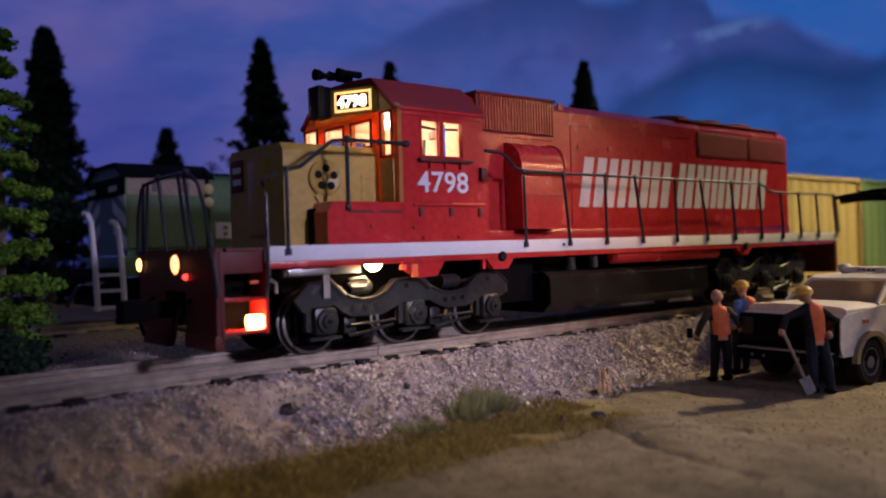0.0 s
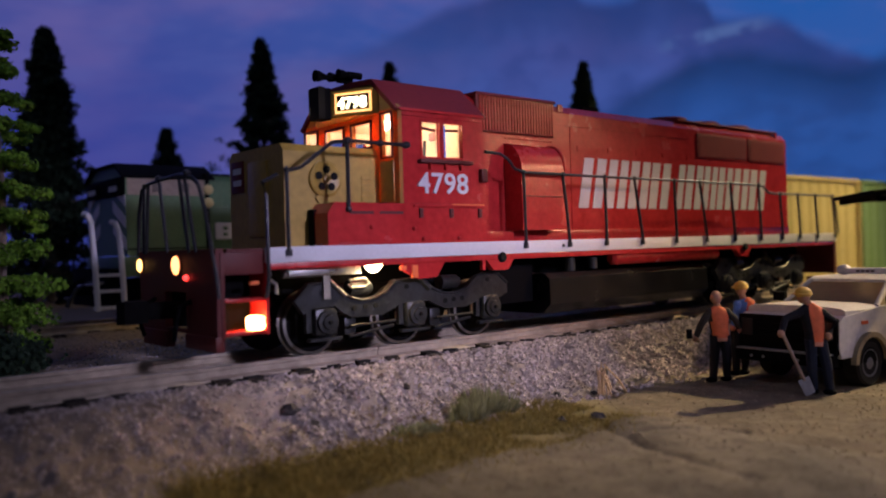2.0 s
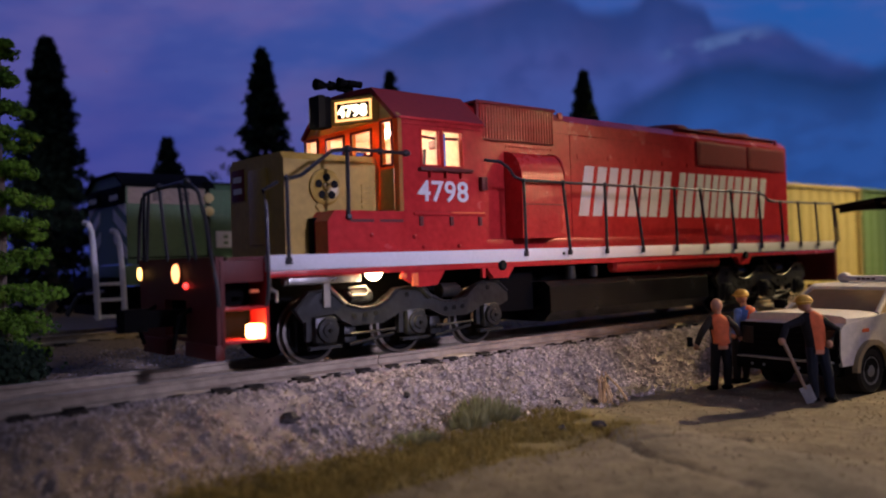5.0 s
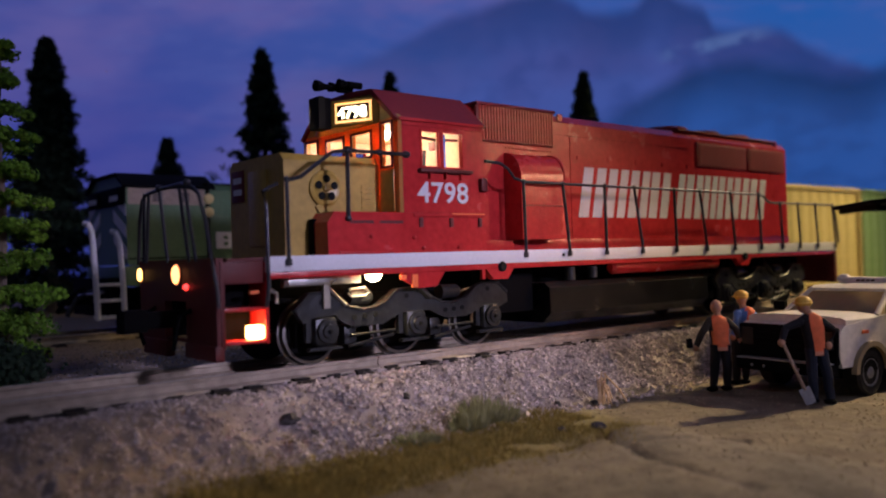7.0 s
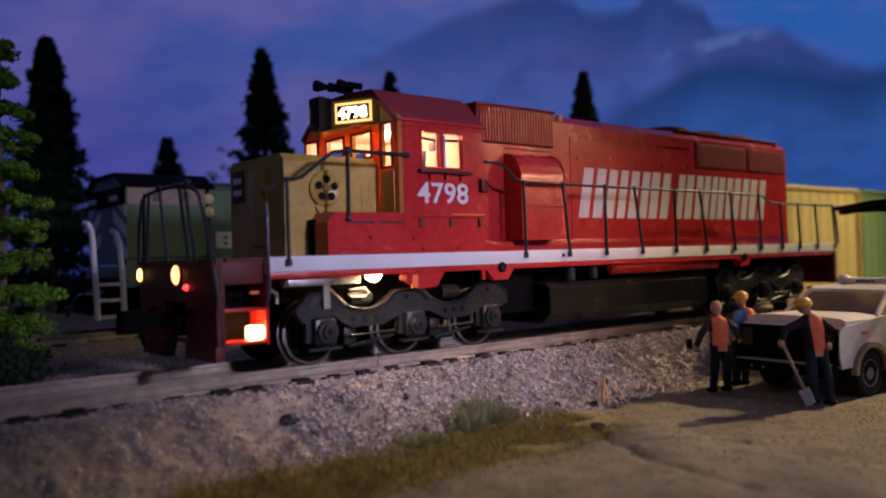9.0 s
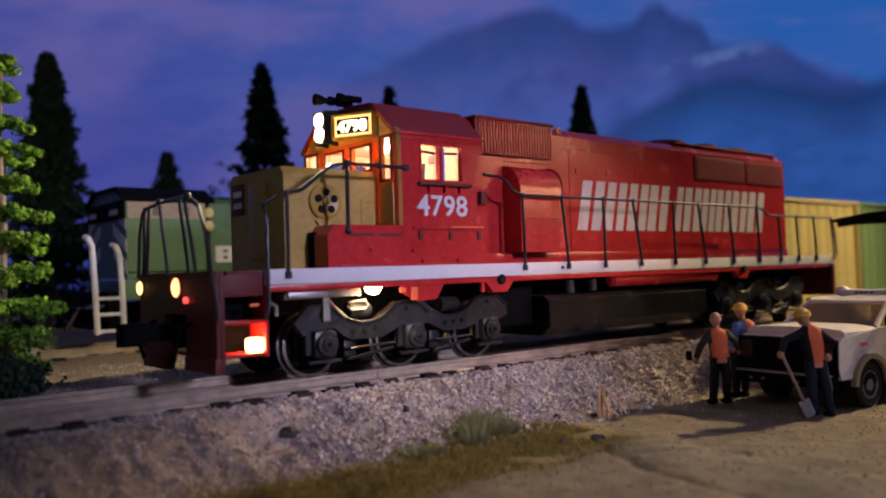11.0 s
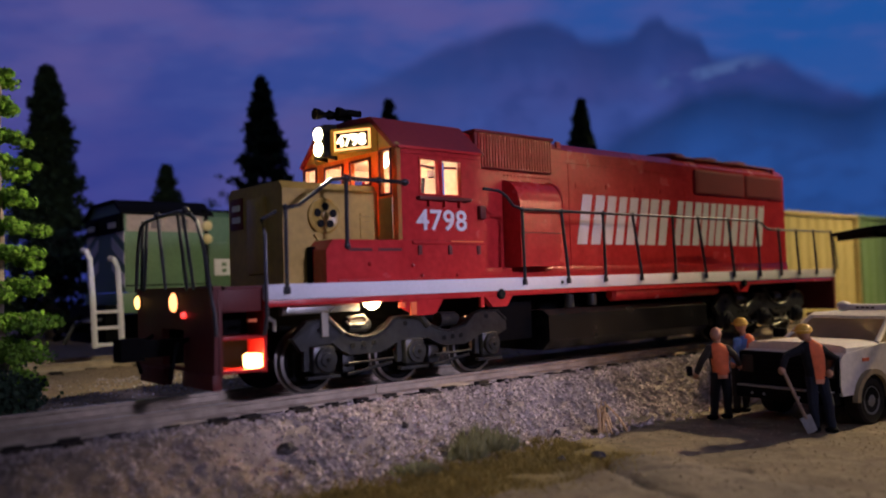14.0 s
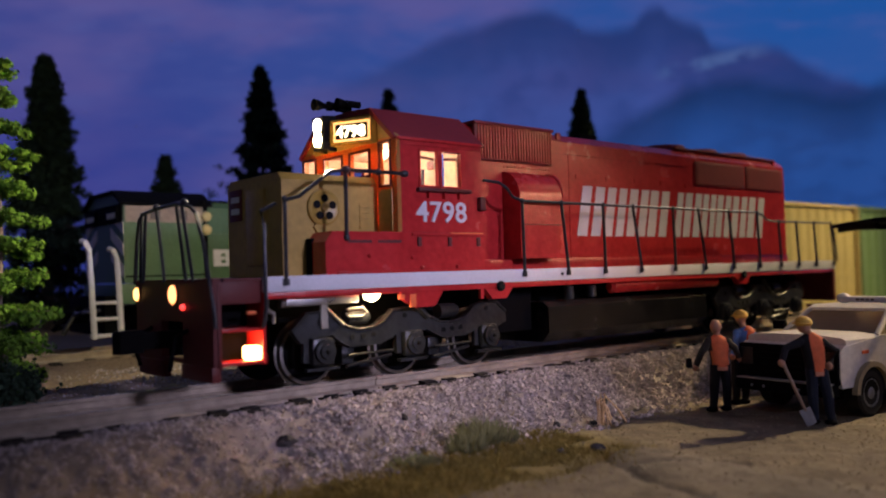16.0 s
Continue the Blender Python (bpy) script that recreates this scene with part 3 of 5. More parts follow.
def stone(at, r, seed):
    rnd = random.Random(seed)
    bm = ball(B(), (0, 0, 0), r, 1.2, 0.9, 0.8, sub=2)
    for v in bm.verts:
        v.co *= 1 + 0.7 * noise.noise(v.co * (1.6 / r) + Vector((seed, 0, 0)))
    x, y = at
    solid("stone", bm, DARKROCK, "dark angular stone lying on the dirt", "stone", (x, y, height(x, y) + r * 0.3), "loose stones", rz=rnd.uniform(0, 6))


for i, (x, y, r) in enumerate(((4.75, -4.35, 0.10), (4.25, -4.05, 0.08), (0.75, -2.0, 0.12), (0.95, -2.35, 0.08), (2.9, -1.95, 0.07), (7.4, -2.35, 0.10), (5.6, -2.75, 0.06), (6.4, -2.9, 0.05))):
    stone((x, y), r, i)


def straw_tuft(at):
    """A bent tuft of stiff tan straws."""
    rnd, bm = random.Random(21), B()
    for k in range(16):
        a, r = rnd.uniform(0, 6.28), rnd.uniform(0.05, 0.24)
        tip = Vector((rnd.uniform(-0.12, 0.06), rnd.uniform(-0.05, 0.08), rnd.uniform(0.34, 0.58)))
        foot = Vector((r * math.cos(a), r * math.sin(a), -0.02))
        tube(bm, [foot, foot.lerp(tip, 0.5) + Vector((rnd.uniform(-.04, .04), 0, 0.04)), tip], 0.017, 5, r1=0.007)
    tube(bm, [(0.34, -0.28, -0.02), (0.22, -0.16, 0.26), (0.02, 0, 0.54)], 0.024, 6, r1=0.012)
    x, y = at
    solid("dry_stalk", bm, STRAW, "bent tan straw tuft standing in the gravel", "plant", (x, y, height(x, y)))


straw_tuft((6.55, -3.0))


# ---- red locomotive ----
loco = thing("locomotive", (0, 0, 0), "red and mustard diesel locomotive model with lit cab on the track", "locomotive")


def gable(k=0.0):
    return [(-1.52 - k, 4.06 - k), (-0.87, 4.60 + k), (-0.3, 4.64 + k), (0.3, 4.64 + k), (0.87, 4.60 + k), (1.52 + k, 4.06 - k)]


def loco_frame():
    f = part("frame", box(B(), 0.72, -1.50, 1.44, 19.05, 1.50, 1.70), RED, loco)
    for y0, y1 in ((-1.56, -1.502), (1.502, 1.56)):
        part("sill_stripe", box(B(), 0.70, y0, 1.53, 19.1, y1, 1.765, 0.01), WHITE, f, "white stripe along the walkway edge")
        part("sill_edge", box(B(), 0.74, y0 + 0.02, 1.43, 18.8, y1 - 0.02, 1.525, 0.01), RED, f)
    part("walkway", box(B(), 0.1, -1.5, 1.704, 19.05, 1.5, 1.75), DARKRED, f, "dark red tread plate")
    part("rear_end_plate", box(B(), 19.05, -1.5, 0.6, 19.2, 1.5, 1.75, 0.02), DARKRED, loco)
    part("rear_step", box(B(), 18.35, -1.5, 0.45, 19.05, -1.0, 0.52), DARKRED, loco)
    part("frame_gusset", prism(B(), [(3.25, 1.43), (3.30, 1.30), (3.55, 1.16), (3.98, 1.18), (4.16, 1.43)], "y", -1.52, -1.44), RED, loco)
    for x in (5.48, 14.0):
        p = part("jacking_pad", prism(B(), [(x - 0.34, 1.43), (x - 0.16, 1.24), (x + 0.20, 1.24), (x + 0.36, 1.43)], "y", -1.54, -1.40), RED, loco)
        # black disc stands in for the shade inside the socket
        part("jack_socket", lathe(B(), [(-0.03, 0.07), (0.0, 0.095), (0.05, 0.095)], "y", (x + 0.04, -1.58, 1.47), 14), BLACK_AND_SHADE, p, "black disc standing in for the shaded socket")
    for x in (3.18, 3.42):
        part("marker_bracket", box(B(), x, -1.55, 1.18 + (0.14 if x < 3.3 else 0), x + 0.12, -1.50, 1.40, 0.01), mat_orange, loco, "bright orange bracket")
    part("sill_hook", box(B(), 5.05, -1.52, 1.25, 5.13, -1.46, 1.43), RED, loco)
    part("bolt", lathe(B(), [(0, 0.035), (0.02, 0.03)], "y", (7.2, -1.585, 1.65), 10), BLACK_AND_SHADE, loco)


mat_orange = mat("orange_paint", (0.8, 0.16, 0.05), 0.5, vary=0.1, bump=0)
loco_frame()


def loco_front():
    plate = part("pilot_plate", holed(B(), "x", -0.06, 0.06, -1.48, 1.48, 0.50, 1.76, [(-0.42, 0.55, 0.42, 1.12)]), DARKRED, loco, "dark red end plate")
    part("snow_guard", box(B(), -0.10, -1.50, 0.28, 0.04, -0.42, 0.50, 0.02), DARKRED, loco)
    part("snow_guard", box(B(), -0.10, 0.28, 0.24, 0.04, 1.30, 0.50, 0.02), DARKRED, loco)
    c = part("coupler", box(B(), -0.55, -0.10, 0.72, 0.1, 0.10, 0.98, 0.02), BLACK, loco, "black knuckle coupler")
    part("knuckle", prism(B(), [(-0.55, -0.16), (-0.92, -0.22), (-0.98, -0.05), (-0.78, 0.0), (-0.80, 0.14), (-0.55, 0.16)], "z", 0.68, 1.02), BLACK, c)
    part("air_hose", tube(B(), [(-0.06, -0.6, 1.0), (-0.25, -0.62, 0.9), (-0.32, -0.62, 0.6), (-0.3, -0.5, 0.42)], 0.035), BLACK, loco)
    part("air_hose", tube(B(), [(-0.06, 0.8, 1.0), (-0.25, 0.8, 0.9), (-0.32, 0.8, 0.6), (-0.3, 0.7, 0.42)], 0.035), BLACK, loco)
    for y, r, lens in ((1.42, 0.115, DITCH), (-0.10, 0.15, DITCHRED)):
        d = part("ditch_light", lathe(B(), [(0.06, r), (0.0, r + 0.02), (-0.02, r + 0.02)], "x", (-0.06, y, 1.53), 18), DARKRED, loco)
        part("lens", lathe(B(), [(-0.02, r), (-0.04, r * 0.85), (-0.05, r * 0.3)], "x", (-0.062, y, 1.53), 18), lens, d, "glowing warm lens")
    part("marker_light", ball(B(), (-0.08, -0.48, 1.34), 0.05), MARKER, loco, "small red glowing lamp")
    # corner steps on both sides
    for s in (-1, 1):
        y0, y1 = sorted((s * 1.50, s * 0.95))
        # back wall black: the shade behind the steps put into its colour
        w = part("step_well", box(B(), 0.06, s * 0.95 - 0.03, 0.50, 0.70, s * 0.95 + 0.03, 1.70), BLACK, loco)
        part("side_plate", box(B(), 0.70, y0, 0.48, 0.755, y1, 1.74, 0.01), RED, w)
        part("top_box", box(B(), 0.06, y0 + 0.02, 1.38, 0.70, y1 - 0.02, 1.70, 0.01), DARKRED, w)
        for z in (0.50, 0.98):
            part("step", box(B(), 0.062, y0, z, 0.698, y1, z + 0.05, 0.008), RED, w)
        part("kick_plate", box(B(), 0.0, y0, 0.46, 0.06, y1, 1.70, 0.008), DARKRED, w)
    b = part("step_lamp", box(B(), 0.46, -1.50, 0.552, 0.69, -1.28, 0.76, 0.05), STEPBULB, loco, "bright amber step bulb")
    part("grab_iron_bracket", box(B(), 0.48, -1.46, 1.22, 0.62, -1.40, 1.27), mat_orange, loco)
    g = part("ground_lamp", lathe(B(), [(0.0, 0.15), (-0.07, 0.12), (-0.12, 0.05)], "z", (2.72, -1.40, 1.43), 16), BULB, loco, "glowing warm ground lamp under the walkway")


loco_front()
point_lamp("step_glow", (0.46, -1.40, 0.80), 0.0020, (1.0, 0.30, 0.09), 0.0005)
point_lamp("ground_glow", (2.70, -1.46, 1.20), 0.0045, (1.0, 0.72, 0.40), 0.0008)


def loco_nose():
    n = part("short_hood", prism(B(), [(-0.94, 1.76), (0.94, 1.76), (0.94, 3.30), (0.84, 3.42), (-0.84, 3.42), (-0.94, 3.30)], "x", 1.37, 3.22), YELLOW, loco, "mustard yellow nose")
    bmesh_bell = lathe(B(), [(0, 0.30), (-0.05, 0.30), (-0.07, 0.26), (-0.04, 0.2)], "y", (2.12, -0.945, 2.86), 22)
    wheel = part("brake_wheel", bmesh_bell, YELLOW, loco, "yellow spoked hand brake wheel")
    for k in range(5):
        a = 2 * math.pi * k / 5 + 0.3
        bm = lathe(B(), [(0, 0.066), (-0.012, 0.066)], "y", (2.12 + 0.155 * math.cos(a), -1.008, 2.86 + 0.155 * math.sin(a)), 10)
        # black disc painted where shade falls between the spokes
        part("spoke_gap", bm, BLACK_AND_SHADE, wheel)
    part("hub", lathe(B(), [(0, 0.07), (-0.05, 0.06), (-0.06, 0.02)], "y", (2.12, -0.99, 2.86), 14), YELLOW, wheel)
    part("brake_chain_guard", prism(B(), [(1.92, 2.55), (2.0, 2.62), (2.12, 2.58), (2.2, 2.62), (2.26, 2.55), (2.2, 2.42), (2.02, 2.42)], "y", -0.985, -0.94), YELLOW, loco)
    part("equipment_box", box(B(), 1.78, -1.12, 1.76, 2.05, -0.945, 2.35, 0.02), BLACK, loco, "black box beside the nose")
    for k in range(5):
        part("louver", box(B(), 2.84, -0.965, 2.52 + 0.09 * k, 3.08, -0.94, 2.57 + 0.09 * k), YELLOW, loco)
    part("nose_door", box(B(), 1.345, -0.42, 1.95, 1.37, 0.22, 3.2, 0.01), YELLOW, loco)
    em = part("herald", box(B(), 1.352, 0.40, 2.72, 1.37, 0.86, 3.26, 0.005), DARKRED, loco, "dark red herald panel")
    for k in range(2):
        part("herald_bar", box(B(), 1.345, 0.48, 3.04 - 0.2 * k, 1.352, 0.78, 3.14 - 0.2 * k), WHITE, em)
    for y in (-0.28, 0.08):
        part("nose_roof_seam", box(B(), 1.4, y, 3.42, 3.2, y + 0.02, 3.43), YELLOW, loco)


loco_nose()


def pane(parent, axis, a, u0, v0, u1, v1):
    bm = B()
    if axis == "x":
        box(bm, a, u0, v0, a + 0.015, u1, v1)
    else:
        box(bm, u0, a, v0, u1, a + 0.015, v1)
    g = part("pane", bm, GLASS, parent)
    g.visible_shadow = False
    return g


def loco_cab():
    front = [(-1.34, 3.26, -1.06, 3.98), (-0.74, 3.48, -0.16, 3.90), (0.12, 3.48, 0.68, 3.90), (1.02, 3.40, 1.40, 3.95)]
    wf = part("cab_front", holed(B(), "x", 3.22, 3.30, -1.52, 1.52, 2.45, 4.06, front), CABSHELL, loco, "yellow cab front with lit windows")
    part("front_gable", prism(B(), gable(), "x", 3.22, 3.30), YELLOW, wf)
    for h in front:
        pane(wf, "x", 3.25, *h)
        part("gasket", holed(B(), "x", 3.195, 3.22, h[0] - 0.04, h[2] + 0.04, h[1] - 0.04, h[3] + 0.04, [h]), DARKRED, wf)
    part("door_panel", box(B(), 3.19, -1.40, 2.48, 3.22, -1.02, 3.18, 0.01), YELLOW, wf)
    for y0, y1, s in ((-1.52, -1.44, -1), (1.44, 1.52, 1)):
        holes = [(3.72, 3.25, 4.12, 3.85), (4.20, 3.25, 4.64, 3.85)]
        w = part("cab_side", holed(B(), "y", y0, y1, 3.30, 5.16, 2.45, 4.06, holes), RED, loco, "red cab side with lit sliding windows")
        for h in holes:
            pane(w, "y", (y0 + y1) / 2, *h)
            yy = (y0 - 0.02, y0) if s < 0 else (y1, y1 + 0.02)
            part("window_frame", holed(B(), "y", *yy, h[0] - 0.03, h[2] + 0.03, h[1] - 0.03, h[3] + 0.03, [h]), RED, w)
        yo = y0 - 0.10 if s < 0 else y1
        yl = (y1, y1 + 0.03) if s < 0 else (y0 - 0.03, y0)
        part("lining", holed(B(), "y", *yl, 3.31, 5.07, 2.53, 4.05, holes), CABIN, w, "pale cab lining")
        part("arm_rest", box(B(), 3.62, yo, 3.14, 4.82, yo + 0.10, 3.20, 0.012), DARKRED, w)
        for x in (3.85, 4.2, 4.55):
            part("bracket", box(B(), x, yo + 0.03, 3.03, x + 0.04, yo + 0.10, 3.14), RED, w)
        part("rain_gutter", box(B(), 3.24, yo + 0.06, 4.0, 5.16, yo + 0.10, 4.05, 0.008), RED, w)
        part("lower_gutter", box(B(), 3.30, yo + 0.075, 3.92, 5.10, yo + 0.10, 3.95, 0.008), RED, w)
    part("cab_back", box(B(), 5.08, -1.44, 2.45, 5.16, 1.44, 4.06), CABIN, loco)
    part("cab_ceiling", prism(B(), [(-1.46, 4.055), (-0.8, 4.50), (0.8, 4.50), (1.46, 4.055)], "x", 3.31, 5.10), CABIN, loco, "warm lit lining")
    part("cab_roof", prism(B(), [*gable(0.03), *[(y * 0.97, z - 0.06) for y, z in gable(0.0)[::-1]]], "x", 3.16, 5.22), ROOFRED, loco, "dark red cab roof")
    part("cab_floor", box(B(), 3.30, -1.44, 2.45, 5.08, 1.44, 2.52), CABIN, loco)
    part("control_stand", box(B(), 3.6, 0.1, 2.52, 4.0, 0.6, 3.55, 0.02), GREYROOF, loco)
    part("seat_back", box(B(), 4.42, -1.2, 2.8, 4.52, -0.75, 3.6, 0.03), CABIN, loco)
    part("seat_back", box(B(), 4.42, 0.75, 2.8, 4.52, 1.2, 3.6, 0.03), GREYROOF, loco)
    part("seat_base", box(B(), 4.05, -1.22, 2.52, 4.50, -0.72, 3.05, 0.04), GREYROOF, loco)
    part("head_rest", box(B(), 4.40, -1.12, 3.62, 4.50, -0.86, 3.78, 0.03), DARKRED, loco)
    part("cab_conduit", tube(B(), [(3.50, -1.36, 3.80), (4.10, -1.36, 3.74), (5.05, -1.36, 3.78)], 0.025, 6), DARKRED, loco)
    part("brake_stand", tube(B(), [(3.92, -1.30, 3.0), (3.96, -1.30, 3.55)], 0.03, 7), GREYROOF, loco)
    part("blue_panel", box(B(), 4.30, -1.40, 3.2, 4.36, -1.34, 3.84, 0.01), BLUESHIRT, loco)
    part("cab_bulb", ball(B(), (4.1, -0.2, 4.25), 0.07), BULB, loco, "glowing cab bulb")
    # lower cab body and battery box
    sub = part("sub_base", prism(B(), [(1.80, 1.76), (5.18, 1.76), (5.18, 2.447), (1.93, 2.447), (1.80, 2.28)], "y", -1.515, -0.96), RED, loco)
    part("sub_base", prism(B(), [(1.80, 1.76), (5.18, 1.76), (5.18, 2.447), (1.93, 2.447), (1.80, 2.28)], "y", 0.96, 1.515), RED, loco)
    part("grille_slot", box(B(), 2.22, -1.522, 2.26, 2.68, -1.51, 2.31), DARKRED, sub)
    part("grille_slot", box(B(), 2.80, -1.522, 2.26, 3.28, -1.51, 2.31), DARKRED, sub)
    part("hinge_rail", box(B(), 3.50, -1.55, 2.38, 5.16, -1.515, 2.43, 0.01), RED, sub)
    part("bright_rail", box(B(), 4.36, -1.556, 2.42, 5.12, -1.52, 2.44), mat_orange, sub, "orange-red painted strip")
    part("base_rail", box(B(), 2.0, -1.55, 1.77, 5.14, -1.515, 1.81, 0.01), RED, sub)
    for x in (3.62, 4.30, 4.98):
        part("latch", box(B(), x, -1.55, 2.20, x + 0.08, -1.515, 2.36, 0.01), DARKRED, sub)
    for x, z in ((2.62, 2.05), (3.50, 2.02), (4.5, 1.84), (3.7, 1.84)):
        part("knob", ball(B(), (x, -1.53, z), 0.04), RED, sub)
    part("side_lamp_box", box(B(), 5.02, -1.62, 2.84, 5.16, -1.52, 3.08, 0.02), DARKRED, loco)


loco_cab()
point_lamp("cab_light", (4.0, -0.1, 4.0), 0.038, (1.0, 0.68, 0.46), 0.0012)


def headlight_housing():
    h = part("headlight_housing", prism(B(), [(2.80, -0.20), (2.80, 0.20), (3.20, 1.0), (3.22, 1.0), (3.22, -1.0), (3.20, -1.0)], "z", 4.02, 4.48), YELLOW, loco, "angled yellow housing for number boards")
    for s in (-1, 1):
        a = math.atan2(0.40, 0.80)
        cx, cy = 2.985, s * 0.57
        ux, uy = 0.40 / 0.894, s * 0.80 / 0.894
        nx, ny = -0.80 / 0.894, s * 0.40 / 0.894

        def slab(w, z0, z1, d0, d1):
            bm = B()
            pts = [(cx + ux * k * w + nx * d, cy + uy * k * w + ny * d) for k, d in ((-1, d0), (1, d0), (1, d1), (-1, d1))]
            return prism(bm, pts, "z", z0, z1)
        nb = part("number_board", slab(0.36, 4.08, 4.43, 0.0, 0.012), BOARD, h, "glowing amber number board")
        part("board_face", slab(0.32, 4.12, 4.39, 0.012, 0.018), BOARDINK, nb)
        if s < 0:
            lettering("number", "4798", 0.20, BOARDTEXT, nb, (cx - ux * 0.30 + nx * 0.022, cy - uy * 0.30 + ny * 0.022, 4.155), (90, 0, math.degrees(math.atan2(uy, ux))), 0.006, 1.0, 1.05)
        part("board_rim", slab(0.39, 4.43, 4.46, 0.0, 0.04), YELLOW, h)
        part("board_rim", slab(0.39, 4.04, 4.07, 0.0, 0.04), YELLOW, h)
    c = part("headlight", box(B(), 2.66, -0.16, 3.99, 2.80, 0.16, 4.55, 0.02), BLACK, loco, "black twin headlight casing")
    for z in (4.14, 4.40):
        part("bulb", lathe(B(), [(0.0, 0.125), (-0.03, 0.12), (-0.055, 0.08), (-0.06, 0.02)], "x", (2.655, 0, z), 18), HEADLENS, c, "headlight bulb")


headlight_housing()


def loco_horn():
    h = part("air_horn", tube(B(), [(3.24, -0.05, 4.60), (3.24, -0.05, 4.76)], 0.08, 10), BLACK, loco, "black chime horn on the roof")
    for y, x0, x1, r in ((-0.05, 2.55, 3.30, 0.105), (0.12, 2.95, 3.42, 0.09), (-0.22, 2.92, 3.40, 0.085)):
        z = 4.76 + (0.05 if x0 > 2.9 else 0)
        part("chime", lathe(B(), [(x0, r * 1.0), (x0 + 0.08, r * 0.9), (x0 + 0.2, r * 0.5), (x1 - 0.3, r * 0.42), (x1 - 0.28, r * 0.75), (x1, r * 0.75)], "x", (0, y, z), 12), BLACK, h)


loco_horn()


def loco_hood():
    prof = [(-0.95, 1.76), (0.95, 1.76), (0.95, 4.42), (0.80, 4.58), (0.4, 4.62), (-0.4, 4.62), (-0.80, 4.58), (-0.95, 4.42)]
    hood = part("long_hood", prism(B(), prof, "x", 5.17, 17.45), RED, loco, "long red engine hood")
    part("hood_base", box(B(), 5.19, -1.0, 1.755, 17.4, -0.952, 1.97, 0.01), RED, hood)
    part("upper_band", box(B(), 7.66, -0.975, 4.16, 12.6, -0.951, 4.18), RED, hood)
    part("panel_seam", box(B(), 8.2, -0.962, 1.98, 8.214, -0.951, 4.15), RED, hood)
    hinge = None
    for k in range(9):
        at = (8.42 + 1.02 * k, 0, 0)
        hinge = part("door_hinge", box(B(), 0, -0.966, 3.66, 0.05, -0.951, 3.76), RED, hood, at=at) if hinge is None else again(hinge, hood, at) and hinge
    rivet = None
    for k in range(14):
        at = (6.30 + 0.10 * k, 0, 0)
        rivet = part("rivet", lathe(B(), [(-0.975, 0.014), (-0.951, 0.022)], "y", (0, 0, 3.79), 6), RED, hood, at=at) if rivet is None else again(rivet, hood, at) and rivet
    # ribbed air filter box
    fb = part("filter_box", box(B(), 5.48, -1.02, 3.88, 7.62, -0.952, 4.58, 0.01), ROOFRED, loco, "ribbed air filter grille")
    rib = None
    for k in range(27):
        at = (5.54 + 0.078 * k, 0, 0)
        rib = part("rib", box(B(), 0, -1.05, 3.90, 0.04, -1.02, 4.56), RED, fb, at=at) if rib is None else again(rib, fb, at) and rib
    part("filter_top", box(B(), 5.44, -1.07, 4.56, 7.66, -0.6, 4.62, 0.02), ROOFRED, fb)
    # blower duct with curved top
    arc = [(-0.95 - 0.47 * math.sin(a), 3.16 + 0.52 * math.cos(a)) for a in [math.pi / 2 * k / 8 for k in range(9)]]
    bl = part("blower_duct", prism(B(), [*arc, (-1.42, 1.97), (-0.953, 1.97)], "x", 6.24, 7.50), RED, loco, "red curved blower duct")
    part("duct_rim", prism(B(), [*[(y * 1.0 - 0.015, z + 0.02) for y, z in arc], *[(y, z - 0.03) for y, z in arc[::-1]]], "x", 7.46, 7.53), RED, bl)
    part("duct_seam", box(B(), 6.28, -1.432, 3.08, 7.46, -1.421, 3.10), DARKRED, bl)
    part("duct_seam", box(B(), 6.28, -1.432, 2.62, 7.46, -1.421, 2.635), DARKRED, bl)
    part("equipment_shelf", box(B(), 5.30, -1.3, 1.76, 6.1, -1.0, 1.95, 0.02), RED, loco)
    part("rear_shelf", box(B(), 5.19, -1.1, 2.92, 5.75, -0.96, 2.97), RED, loco)
    # radiator panels and fans
    for x0, x1 in ((12.95, 15.25), (15.35, 17.3)):
        pn = part("radiator_panel", box(B(), x0, -0.99, 3.74, x1, -0.951, 4.34, 0.015), ROOFRED, loco, "dark red radiator panel")
        slat = None
        for k in range(8):
            at = (x0 + 0.08, 0, 3.79 + 0.065 * k)
            slat = part("slat", box(B(), 0, -1.0, 0, x1 - x0 - 0.16, -0.988, 0.05), ROOFRED, pn, at=at) if slat is None else again(slat, pn, at) and slat
    part("radiator_deck", box(B(), 12.3, -0.88, 4.60, 17.1, 0.88, 4.65, 0.02), ROOFRED, loco)
    for x in (12.95, 14.45, 15.95):
        fan = part("roof_fan", lathe(B(), [(4.64, 0.60), (4.76, 0.60), (4.80, 0.55), (4.77, 0.48)], "z", (x, 0, 0), 22), ROOFRED, loco, "low round roof fan")
        part("fan_cap", lathe(B(), [(4.76, 0.15), (4.81, 0.12)], "z", (x, 0, 0), 12), ROOFRED, fan)
    part("exhaust_stack", box(B(), 9.4, -0.3, 4.62, 10.0, 0.3, 4.80, 0.03), BLACK, loco)
    for x in (7.9, 16.9):
        part("lift_lug", box(B(), x, -0.93, 4.46, x + 0.12, -0.88, 4.60), RED, loco)


loco_hood()


